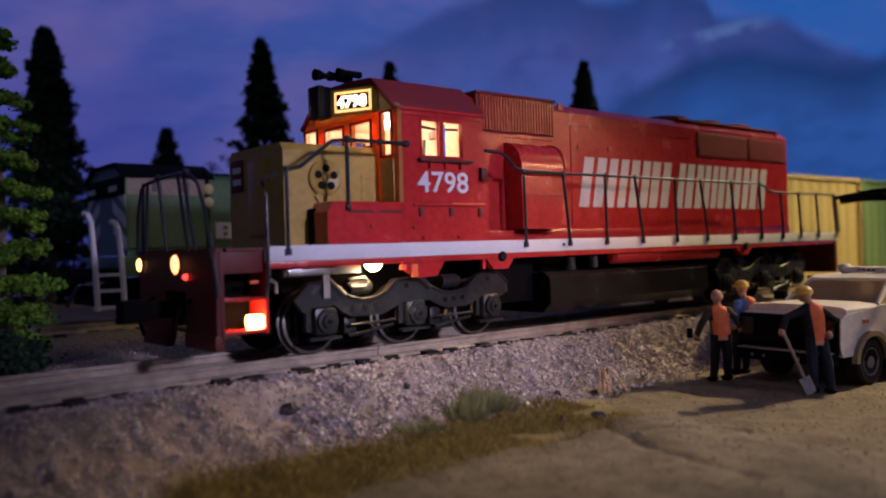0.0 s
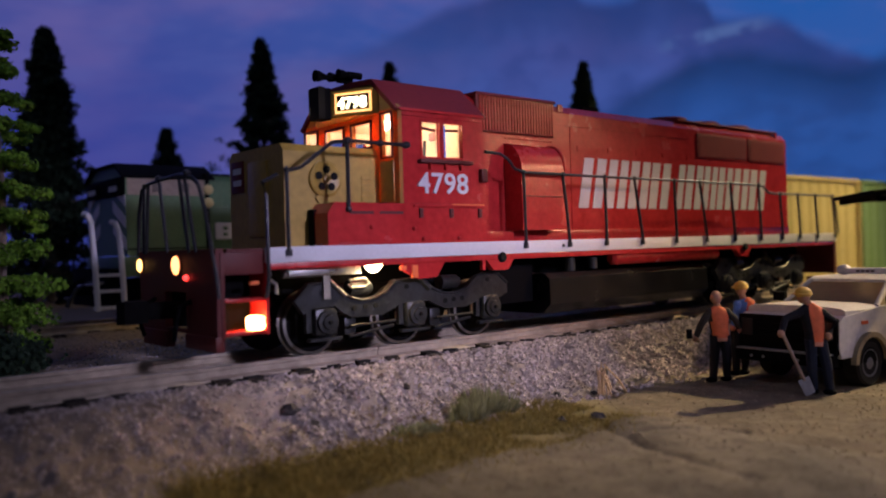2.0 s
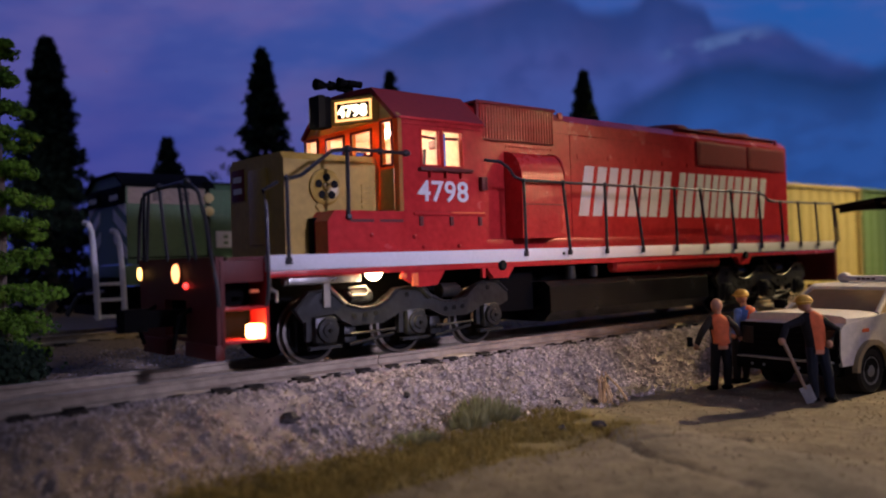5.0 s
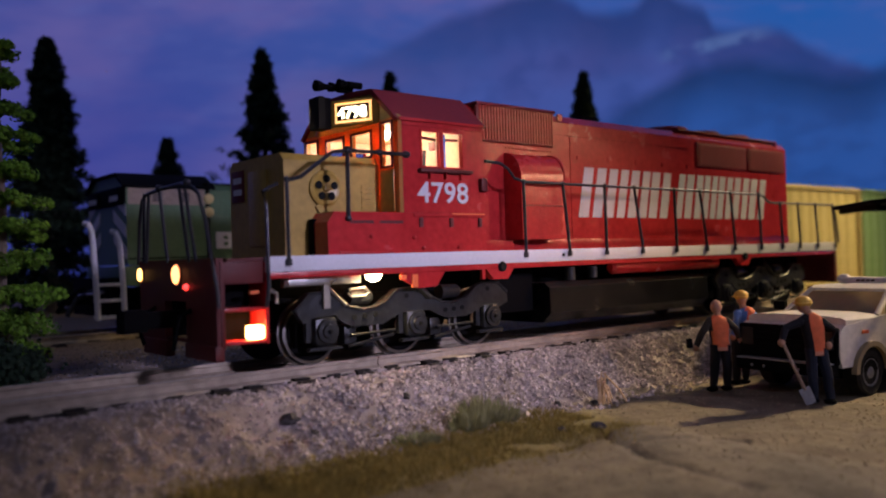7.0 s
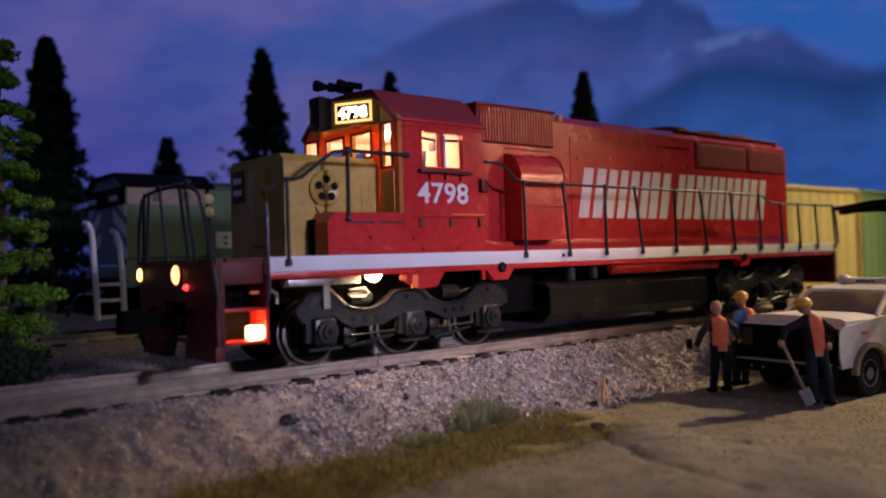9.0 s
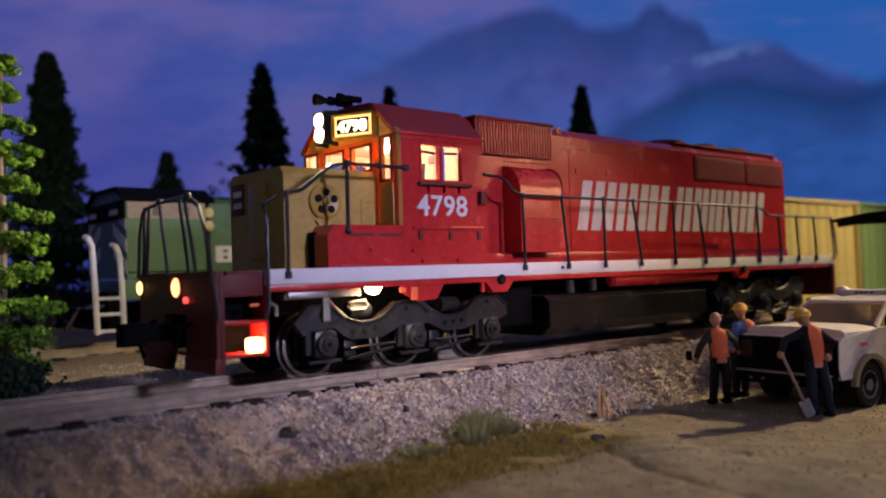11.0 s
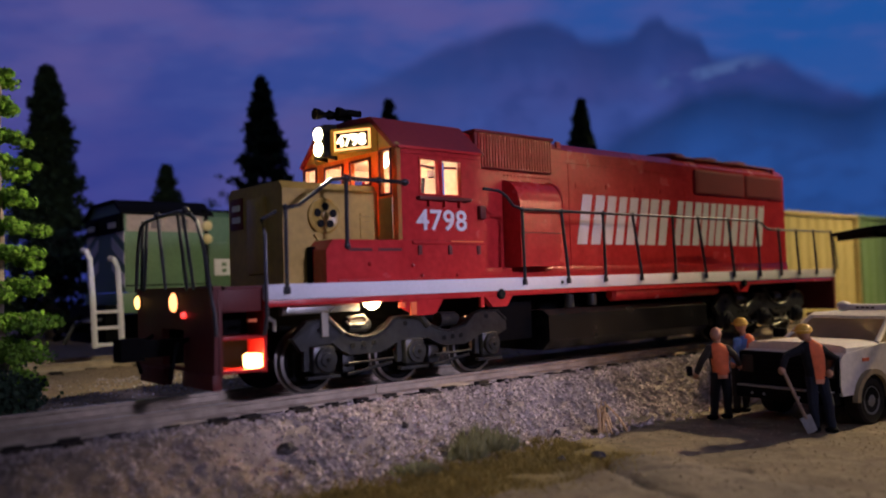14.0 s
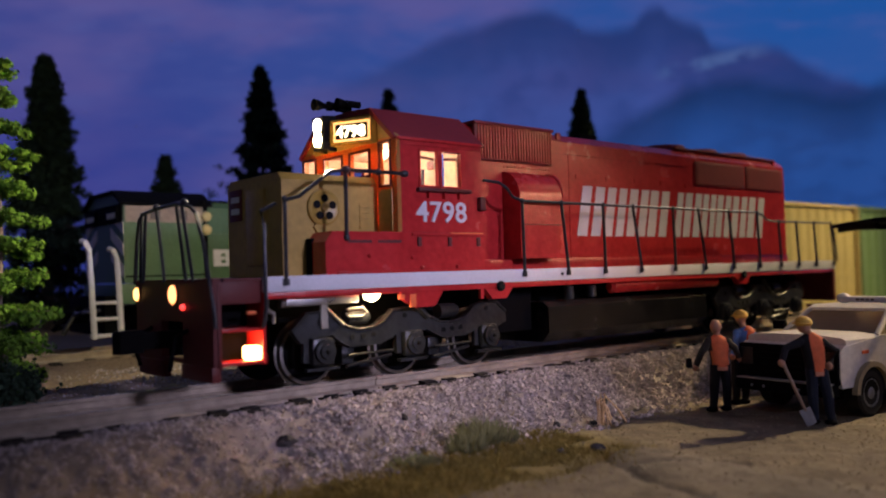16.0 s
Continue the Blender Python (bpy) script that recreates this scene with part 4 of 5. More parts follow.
def name_blocks():
    """Slanted white bars for the painted company name."""
    spans = [(8.42, 9.18), (9.30, 9.98), (10.10, 10.80), (10.88, 11.62), (11.98, 12.22), (12.32, 13.02), (13.10, 13.68), (13.76, 14.40), (14.50, 15.20), (15.30, 16.08)]
    lean, z0, z1 = 0.24, 2.44, 3.52
    for a, b in spans:
        def quad(bm, u0, w0, u1, w1):
            def p(u, w):
                return (a + (b - a) * u + lean * w, z0 + (z1 - z0) * w)
            prism(bm, [p(u0, w0), p(u1, w0), p(u1, w1), p(u0, w1)], "y", -0.958, -0.951)
        bm = B()
        if b - a < 0.3:
            quad(bm, 0, 0, 1, 1)
        else:
            quad(bm, 0, 0, 0.42, 1), quad(bm, 0.60, 0, 1, 1)
        part("name_block", bm, WHITE, loco, "white painted block")


name_blocks()
lettering("cab_number", "4798", 0.36, WHITE, loco, (3.60, -1.527, 2.63), (90, 0, 0), 0.008, 1.05, 1.12)


def handrails():
    def post(xt, xb, zt, zb=1.62, yt=-1.55):
        bm = tube(B(), [(xb, -1.585, zb), (xb, -1.585, zb + 0.12), (xt, yt, zt)], 0.032, 7)
        ball(bm, (xt, yt, zt), 0.055, sub=1)
        box(bm, xb - 0.05, -1.60, zb, xb + 0.05, -1.565, zb + 0.10)
        return part("stanchion", bm, WIRE, loco)
    for xt, xb in ((6.16, 6.14), (7.27, 7.39), (8.57, 8.55), (9.58, 9.79), (11.07, 11.06), (12.10, 12.31), (13.44, 13.56), (14.79, 14.82)):
        post(xt, xb, 3.06)
    for xt, xb in ((15.89, 15.92), (16.85, 16.9), (17.87, 17.92), (18.93, 19.0)):
        post(xt, xb, 2.84)
    part("handrail", tube(B(), [(5.16, -1.56, 3.40), (5.55, -1.56, 3.38), (5.75, -1.56, 3.28), (5.92, -1.55, 3.12), (6.16, -1.55, 3.06), (14.79, -1.55, 3.05), (15.05, -1.55, 3.0), (15.3, -1.55, 2.86), (15.6, -1.55, 2.84), (18.93, -1.55, 2.84)], 0.028), WIRE, loco, "thin dark wire handrail")
    part("handrail", tube(B(), [(18.93, -1.55, 2.84), (19.1, -1.55, 2.6), (19.22, -1.57, 1.75)], 0.028), WIRE, loco)
    # beside the nose
    post(1.08, 1.06, 2.92)
    bm = tube(B(), [(2.18, -1.54, 2.30), (2.18, -1.55, 3.40)], 0.035)
    ball(bm, (2.18, -1.55, 3.42), 0.07, sub=2), ball(bm, (2.18, -1.545, 2.34), 0.06, sub=1)
    part("stanchion", bm, WIRE, loco)
    part("handrail", tube(B(), [(1.06, -1.55, 2.90), (1.32, -1.55, 2.96), (1.62, -1.55, 3.18), (1.9, -1.55, 3.38), (2.18, -1.55, 3.42), (3.32, -1.55, 3.42), (3.4, -1.55, 3.42)], 0.032), WIRE, loco)
    part("rail_knob", ball(B(), (3.36, -1.55, 3.42), 0.06, 1.4, sub=2), WIRE, loco)
    part("rail_knob", ball(B(), (2.82, -1.55, 3.42), 0.06, sub=2), WIRE, loco)
    part("grab_iron", tube(B(), [(0.68, -1.56, 1.02), (0.72, -1.58, 1.3), (0.72, -1.57, 2.5), (0.68, -1.54, 2.72), (0.95, -1.5, 2.85)], 0.03), WIRE, loco)
    part("grab_iron", tube(B(), [(-0.06, -1.56, 1.05), (-0.08, -1.56, 1.3), (-0.06, -1.2, 2.3), (-0.05, -0.95, 2.72), (-0.05, -0.72, 2.84)], 0.03), WIRE, loco)
    # front railings
    part("front_railing", tube(B(), [(-0.05, 1.55, 1.7), (-0.05, 1.45, 2.4), (-0.05, 1.3, 2.78), (-0.05, 1.1, 2.86), (-0.05, 0.5, 2.90), (-0.05, -0.3, 2.92), (-0.05, -0.6, 2.86), (-0.05, -0.72, 2.84)], 0.03), WIRE, loco)
    for yt, yb in ((1.2, 1.25), (1.0, 1.12), (0.55, 0.22), (-0.25, -0.60), (-0.45, -0.85)):
        part("railing_post", tube(B(), [(-0.07, yb, 1.72), (-0.05, yt, 2.88)], 0.028), WIRE, loco)
    for yt in (-0.55, 0.55):
        part("rail_knob", ball(B(), (-0.05, yt, 2.92), 0.06, sub=2), WIRE, loco)


handrails()


def wheelset(parent, x):
    w = part("wheelset", tube(B(), [(x, -0.7, 0.53), (x, 0.7, 0.53)], 0.09, 10), IRON, parent)
    for s in (-1, 1):
        part("wheel", lathe(B(), [(s * 0.69, 0.56), (s * 0.72, 0.56), (s * 0.73, 0.525), (s * 0.83, 0.515), (s * 0.84, 0.46), (s * 0.80, 0.43), (s * 0.79, 0.15), (s * 0.84, 0.1)], "y", (x, 0, 0.52), 34), WHEELSTEEL if s < 0 else IRON, w, "blackened steel wheel")
        part("wheel_disc", lathe(B(), [(s * 0.78, 0.47), (s * 0.846, 0.465), (s * 0.85, 0.42), (s * 0.83, 0.12)], "y", (x, 0, 0.52), 30), BLACK, w)


def bogie(cx):
    t = part("bogie", box(B(), cx - 2.2, -0.55, 0.55, cx + 2.2, 0.55, 1.1, 0.05), BLACK, loco, "six-wheel grey truck")
    for d in (-1.81, 0, 1.78):
        wheelset(t, cx + d)
    outline = [(-2.36, 0.92), (-2.10, 1.18), (-1.70, 1.20), (-1.52, 1.08), (-1.34, 0.94), (-1.10, 0.88), (-0.84, 0.90), (-0.62, 0.98), (-0.42, 1.16), (-0.05, 1.18), (0.10, 1.12), (0.40, 1.0), (0.62, 0.90), (0.90, 0.88), (1.20, 0.94), (1.44, 1.14), (1.68, 1.20), (2.0, 1.18), (2.22, 1.0),
               (2.24, 0.80), (2.05, 0.72), (1.55, 0.74), (1.38, 0.66), (1.18, 0.60), (0.70, 0.60), (0.48, 0.68), (0.32, 0.76), (-0.30, 0.76), (-0.46, 0.68), (-0.70, 0.59), (-1.30, 0.59), (-1.48, 0.68), (-1.62, 0.80), (-2.05, 0.78), (-2.2, 0.70)]
    for s in (-1, 1):
        y0, y1 = sorted((s * 1.16, s * 1.28))
        f = part("side_frame", prism(B(), [(cx + a, b) for a, b in outline], "y", y0, y1), IRON, t, "weathered grey cast side frame")
        part("frame_lip", tube(B(), [(cx + a, s * 1.285, b - 0.02) for a, b in outline[:19]], 0.026, 6), IRON, f)
        for dx, z in ((-1.26, 0.74), (-1.05, 0.75), (-0.84, 0.76), (0.68, 0.74), (0.88, 0.75), (1.08, 0.76), (-0.18, 1.04), (1.72, 1.07), (-1.86, 1.02)):
            # black discs on the face, the holes' shade drawn as colour
            part("lightening_hole", lathe(B(), [(0, 0.045), (-0.012 if s < 0 else 0.012, 0.045)], "y", (cx + dx, s * 1.285, z), 12), BLACK_AND_SHADE, f)
        for d in (-1.81, 0, 1.78):
            j = part("journal_box", box(B(), cx + d - 0.22, min(s * 1.16, s * 1.34), 0.33, cx + d + 0.22, max(s * 1.16, s * 1.34), 0.79, 0.11), IRON, t, "dusty journal box")
            part("bearing_cap", lathe(B(), [(s * 1.33, 0.19), (s * 1.385, 0.185), (s * 1.39, 0.12), (s * 1.42, 0.11), (s * 1.425, 0.03)], "y", (cx + d, 0, 0.56), 18), IRON, j)
            part("cap_bolt", lathe(B(), [(s * 1.43, 0.035), (s * 1.46, 0.03)], "y", (cx + d, 0, 0.56), 10), BLACK_AND_SHADE, j)
            part("pedestal_strap", box(B(), cx + d - 0.30, min(s * 1.2, s * 1.3), 0.26, cx + d + 0.30, max(s * 1.2, s * 1.3), 0.31), IRON, j)
            part("bolster_leg", box(B(), cx + d - 0.34, min(s * 1.18, s * 1.26), 0.40, cx + d - 0.25, max(s * 1.18, s * 1.26), 0.78), IRON, j)
        for a, b in ((-1.35, -0.45), (0.45, 1.3)):
            part("brake_rod", tube(B(), [(cx + a, s * 1.30, 0.46), (cx + b, s * 1.30, 0.48)], 0.022, 6), IRON, t)
            part("brake_rod", tube(B(), [(cx + a, s * 1.24, 0.28), (cx + b, s * 1.24, 0.40)], 0.03, 6), IRON, t)
            part("brake_shoe", box(B(), cx + a - 0.02, min(s * 0.9, s * 1.15), 0.30, cx + a + 0.22, max(s * 0.9, s * 1.15), 0.62, 0.04), IRON, t)
        for d in (-1.05, 0.9):
            part("brake_cylinder", lathe(B(), [(-0.22, 0.13), (0.16, 0.13), (0.22, 0.09)], "x", (cx + d, s * 1.12, 1.06), 14), IRON, t)
        part("snubber", tube(B(), [(cx - 0.02, s * 1.30, 1.30), (cx + 0.30, s * 1.33, 0.98)], 0.05, 8), IRON, t)
    return t


bogie(3.66)
bogie(15.44)


def underbody():
    part("fuel_tank", prism(B(), [(-1.22, 1.10), (1.22, 1.10), (1.36, 1.00), (1.38, 0.5), (1.15, 0.30), (-1.15, 0.30), (-1.38, 0.5), (-1.36, 1.00)], "x", 7.0, 12.6), TANK, loco, "glossy black fuel tank")
    part("air_reservoir", lathe(B(), [(8.93, 0.08), (9.0, 0.14), (12.98, 0.14), (13.06, 0.08)], "x", (0, -1.34, 1.34), 18), RED, loco, "bright red cylindrical air tank")
    part("pipe_run", tube(B(), [(1.1, -1.30, 1.34), (2.45, -1.30, 1.36)], 0.06, 8), STEEL, loco, "bare metal bar under the walkway")
    part("side_bar", box(B(), 1.15, -1.40, 1.30, 2.48, -1.33, 1.43, 0.02), STEEL, loco)
    part("light_strap", box(B(), 1.80, -1.34, 0.92, 1.92, -1.30, 1.30), STEEL, loco)
    part("light_strut", tube(B(), [(1.92, -1.32, 1.22), (2.22, -1.32, 0.95)], 0.03, 6), STEEL, loco)
    part("wire_coil", tube(B(), [(2.3, -1.30, 1.20), (2.62, -1.30, 1.22), (2.70, -1.30, 1.14), (2.62, -1.3, 1.08), (2.34, -1.30, 1.08), (2.28, -1.30, 1.14)], 0.02, 6), STEEL, loco)
    part("pipe", tube(B(), [(0.8, -1.28, 1.32), (1.0, -1.28, 1.2), (1.0, -1.28, 1.05)], 0.03, 6), STEEL, loco)
    part("belly_box", box(B(), 5.7, -1.0, 0.55, 6.9, 1.0, 1.43, 0.03), BLACK, loco)
    part("air_filter", lathe(B(), [(0, 0.1), (0.25, 0.1)], "z", (7.6, -1.38, 1.14), 12), IRON, loco)
    part("air_filter", lathe(B(), [(0, 0.1), (0.22, 0.1)], "z", (8.3, -1.38, 1.16), 12), IRON, loco)
    part("centre_sill", box(B(), 0.4, -0.5, 1.05, 18.8, 0.5, 1.43), BLACK, loco)
    part("rear_coupler", box(B(), 19.2, -0.1, 0.72, 19.9, 0.1, 0.98, 0.02), BLACK, loco)
    part("rear_marker", ball(B(), (19.24, -1.32, 1.25), 0.10), MARKER, loco, "glowing red rear lamp")


underbody()

# headlight beam and the flaps added in front to block it
beam = bpy.data.lights.new("headlight_beam", "SPOT")
beam.energy, beam.color, beam.shadow_soft_size = 0.20, (1.0, 0.80, 0.50), 0.0006
beam.spot_size, beam.spot_blend = radians(178), 0.12
beam_ob = new("headlight_beam", beam)
beam_ob.matrix_world = look(Vector((2.578, 0, 4.27)) * S, Vector((1.578, 0.42, 4.12)) * S)


def lamp_cap(z0, z1, at):
    """An added shallow black cap that blocks half of the headlight, open at the back."""
    bm = box(B(), -0.12, -0.165, z0, -0.10, 0.165, z1)
    for y in (-0.165, 0.145):
        box(bm, -0.10, y, z0, 0.012, y + 0.02, z1)
    edge = z1 if abs(z1) < abs(z0) else z0
    box(bm, -0.10, -0.165, min(edge, edge * 0.9), 0.0, 0.165, max(edge, edge * 0.9) + 0.015)
    return part("lamp_cap", bm, BLACK_AND_SHADE, loco, "added black cap that blocks the headlight", at=at)


upper_blocker = lamp_cap(-0.28, 0.0, (2.655, 0, 4.545))
lower_blocker = lamp_cap(0.0, 0.28, (2.655, 0, 3.985))


# ---- green locomotive on the rear track ----
LAMPGLASS = mat("yellowed_lamp_glass", (0.55, 0.45, 0.2), 0.3, vary=0.1, bump=0)


def green_loco():
    g = thing("locomotive", (1.98, 10.3, 0), "dark green diesel locomotive with white chevrons on rear track", "locomotive")
    part("frame", box(B(), 0.2, -1.5, 1.18, 17, 1.5, 1.7, 0.02), GREEN, g)
    cab = part("cab", prism(B(), [(-1.5, 1.72), (1.5, 1.72), (1.5, 3.74), (0.9, 4.06), (-0.9, 4.06), (-1.5, 3.74)], "x", 0.3, 2.6), GREEN, g)
    part("cab_roof", prism(B(), [(-1.56, 3.71), (-0.92, 4.065), (0.92, 4.065), (1.56, 3.71), (1.56, 3.77), (0.94, 4.14), (-0.94, 4.14), (-1.56, 3.77)], "x", 0.2, 2.7), BLACK, cab, "black cab roof")
    part("upper_side", box(B(), 0.34, -1.515, 3.28, 2.42, -1.501, 3.71), TANPANEL, cab, "faded tan upper panel")
    part("side_seam", box(B(), 0.32, -1.512, 1.86, 2.6, -1.501, 1.90), BLACK, cab)
    for x in (0.98, 1.72):
        part("side_window", box(B(), x, -1.522, 3.36, x + 0.26, -1.515, 3.62, 0.003), GREYROOF, cab, "dim small cab window")
    part("hood", prism(B(), [(-1.0, 1.72), (1.0, 1.72), (1.0, 3.75), (0.8, 3.92), (-0.8, 3.92), (-1.0, 3.75)], "x", 2.6, 16.6), GREEN, g)
    part("hood_roof", box(B(), 2.6, -0.85, 3.92, 16.6, 0.85, 3.97), BLACK, g)
    part("cab_brow", box(B(), 0.24, -1.46, 3.28, 0.30, 1.46, 3.76, 0.02), BLACK, cab, "black brow over the front")
    for y in (-0.85, 0.85):
        b = part("number_board", box(B(), 0.20, y - 0.46, 3.30, 0.24, y + 0.46, 3.68, 0.015), BLACK, cab)
        for k in range(4):
            part("number_bar", box(B(), 0.185, y - 0.30 + 0.16 * k, 3.40, 0.20, y - 0.19 + 0.16 * k, 3.54), WHITE, b)
    for k in range(3):
        z = 1.86 + 0.56 * k
        for e in (-1, 1):
            part("chevron", prism(B(), [(e * 1.47, z), (e * 0.55, z + 0.46), (e * 0.55, z + 0.76), (e * 1.47, z + 0.30)], "x", 0.28, 0.298), WHITE, cab, "white diagonal stripe")
    lb = part("initial_block", box(B(), 2.70, -1.54, 2.1, 3.22, -1.502, 2.56, 0.03), WHITE, g, "white painted initial block")
    for z in (2.19, 2.36):
        part("block_slot", box(B(), 2.92, -1.548, z, 3.04, -1.54, z + 0.09), GREEN, lb)
    part("side_panel", box(B(), 2.6, -1.5, 1.72, 5.4, -1.0, 3.0, 0.02), GREEN, g)
    for z in (3.10, 3.46):
        part("class_lamp", lathe(B(), [(0.0, 0.14), (-0.06, 0.13), (-0.10, 0.05)], "y", (2.52, -1.52, z), 12), LAMPGLASS, g, "pale round lamp")
    part("corner_post", tube(B(), [(2.50, -1.42, 1.7), (2.50, -1.42, 3.9)], 0.10, 10), BLACK, g, "black corner post with lamps")
    # end ladder
    for x, top in ((-0.53, 2.75), (0.13, 2.55)):
        part("ladder_rail", tube(B(), [(x + 0.05, -1.56, 0.35), (x, -1.56, 1.7), (x - 0.05, -1.56, top - 0.2), (x - 0.10, -1.5, top), (x - 0.14, -1.3, top + 0.04)], 0.075, 8), WHITE, g, "white painted ladder rail")
    for z in (0.38, 0.80, 1.20):
        part("ladder_step", box(B(), -0.51, -1.6, z, 0.15, -1.3, z + 0.08, 0.01), WHITE, g)
    part("pilot", box(B(), -0.2, -1.48, 0.4, 0.2, 1.5, 1.4, 0.03), BLACK, g)
    part("coupler", box(B(), -1.0, -0.15, 0.7, -0.2, 0.15, 1.0, 0.03), BLACK, g)
    part("uncoupling_bar", tube(B(), [(-0.25, -1.3, 1.05), (-0.45, -0.9, 1.0), (-0.55, 0.2, 0.95)], 0.035, 6), STEEL, g)
    part("air_hose", tube(B(), [(-0.2, 0.5, 1.1), (-0.6, 0.5, 0.9), (-0.9, 0.5, 0.5)], 0.06), BLACK, g)
    part("air_hose", tube(B(), [(-0.2, -0.6, 1.1), (-0.7, -0.6, 0.9), (-0.95, -0.6, 0.45)], 0.06), IRON, g)
    for cx in (2.6, 14):
        t = part("bogie", box(B(), cx - 1.9, -1.2, 0.3, cx + 1.9, 1.2, 1.1, 0.08), BLACK, g)
        for d in (-1.35, 1.35):
            for e in (-1, 1):
                part("wheel", lathe(B(), [(e * 0.7, 0.52), (e * 0.84, 0.5), (e * 0.84, 0.1)], "y", (cx + d, 0, 0.5), 20), IRON, t)
    part("fuel_tank", box(B(), 5.6, -1.3, 0.35, 10.5, 1.3, 1.2, 0.1), BLACK, g)


green_loco()


# ---- trees ----
def conifer(at, h, r, seed, foliage, clumps, leaf, bare=0.10, label="dark green model spruce behind the track"):
    rnd = random.Random(seed)
    x, y = at
    t = thing("conifer", (x, y, height(x, y)), label, "tree", "conifers")
    bm = B()
    tube(bm, [(0.02 * math.sin(k), 0.02 * math.cos(k * 2), h * k / 6 - 0.05) for k in range(7)], r * 0.10, 8, r1=0.02)
    crown = B()
    levels = max(6, int(h / (r * 0.34)))
    for k in range(clumps):
        q = rnd.random() ** 0.8
        z = h * (bare + (1 - bare) * q)
        lim = r * (1 - q) ** 0.75 * (1.0 + 0.18 * math.sin(q * levels * 6.28)) * rnd.uniform(0.72, 1.08) + 0.05
        a = rnd.uniform(0, 6.28)
        d = lim * (rnd.random() ** 0.45)
        c = Vector((d * math.cos(a), d * math.sin(a), z - 0.28 * d))
        if k % 4 == 0:
            tube(bm, [(0, 0, z), c * 0.5 + Vector((0, 0, z * 0.5)), tuple(c)], 0.03 * h / 6, 4, cap=False, r1=0.008)
        cr = leaf * rnd.uniform(2.0, 4.2) * (0.5 + 0.5 * (1 - q))
        for _ in range(20):
            v = Vector((rnd.gauss(0, 1), rnd.gauss(0, 1), rnd.gauss(0, 0.65)))
            v = c + v.normalized() * cr * rnd.uniform(0.4, 1.0) * (1 if v.length > 0 else 0)
            e1 = Vector((rnd.uniform(-1, 1), rnd.uniform(-1, 1), rnd.uniform(-1, 1))).normalized() * leaf * rnd.uniform(0.6, 1.3)
            e2 = e1.cross(Vector((rnd.uniform(-1, 1), rnd.uniform(-1, 1), rnd.uniform(-1, 1)))).normalized() * leaf * rnd.uniform(0.5, 1.0)
            vs = [crown.verts.new(p) for p in (v - e1, v + e2, v + e1, v - e2 * 0.8)]
            crown.faces.new(vs)
    part("trunk", bm, BARK, t)
    part("crown", crown, foliage, t)
    return t


def fir(at, h, r, seed):
    """A foam-foliage fir: whorls of drooping limbs that carry separate clumps, with the trunk showing between."""
    rnd = random.Random(seed)
    x, y = at
    t = thing("conifer", (x, y, height(x, y)), "bright green clumpy model fir beside the track", "tree", "conifers")
    wood, crown = B(), B()
    tube(wood, [(0.03 * math.sin(k * 2), 0.03 * math.cos(k * 3), h * k / 8 - 0.05) for k in range(9)], 0.11, 8, r1=0.02)
    whorls = 11
    for w in range(whorls):
        q = (w + 0.4) / whorls
        reach = r * min(1, (1 - q) ** 0.55 * 1.02) * (0.75 if w < 1 else 1)
        n = max(4, int(9 * (1 - 0.5 * q)))
        for b in range(n):
            a = 6.28 * b / n + rnd.uniform(-0.25, 0.25) + w
            z0 = h * (0.05 + 0.93 * q) + rnd.uniform(-0.09, 0.09)
            L = reach * rnd.uniform(0.62, 1.12)
            droop = rnd.uniform(0.02, 0.34)
            d = Vector((math.cos(a), math.sin(a), 0))
            tip = d * L + Vector((0, 0, z0 - droop * L))
            tube(wood, [(0, 0, z0), tuple(d * L * 0.5 + Vector((0, 0, z0 - 0.02))), tuple(tip)], 0.028, 4, cap=False, r1=0.01)
            for k in range(5):
                u = 0.25 + 0.19 * k
                c = d * L * u + Vector((rnd.uniform(-.07, .07), rnd.uniform(-.07, .07), z0 - droop * L * u + rnd.uniform(-.05, .08)))
                cr = rnd.uniform(0.15, 0.24) * (1 - 0.3 * q)
                for _ in range(60):
                    v = Vector((rnd.gauss(0, 1), rnd.gauss(0, 1), rnd.gauss(0, 0.8))).normalized()
                    p = c + Vector((v.x, v.y, v.z * 0.75)) * cr * rnd.uniform(0.55, 1.05)
                    e1 = v.cross(Vector((rnd.uniform(-1, 1), rnd.uniform(-1, 1), rnd.uniform(-1, 1)))).normalized() * rnd.uniform(0.03, 0.055)
                    e2 = (v.cross(e1).normalized() + v * rnd.uniform(-0.6, 0.6)) * rnd.uniform(0.02, 0.045)
                    crown.faces.new([crown.verts.new(s) for s in (p - e1, p + e2, p + e1, p - e2)])
    part("trunk", wood, BARK, t)
    part("crown", crown, LEAF, t)


fir((-1.74, 3.4), 6.2, 0.96, 3)
conifer((3.1, 18.8), 9.7, 2.0, 5, NEEDLE, 900, 0.12, 0.03)
conifer((10.27, 16.35), 9.85, 1.95, 6, NEEDLE, 800, 0.10)
conifer((7.4, 18.8), 6.4, 1.6, 7, NEEDLE, 400, 0.10)
conifer((15.3, 14.8), 9.4, 1.6, 8, NEEDLE, 500, 0.10)
conifer((21.4, 9.6), 9.3, 1.35, 9, NEEDLE, 700, 0.10)
conifer((-3.2, 13.5), 8.2, 1.9, 12, NEEDLE, 600, 0.10)


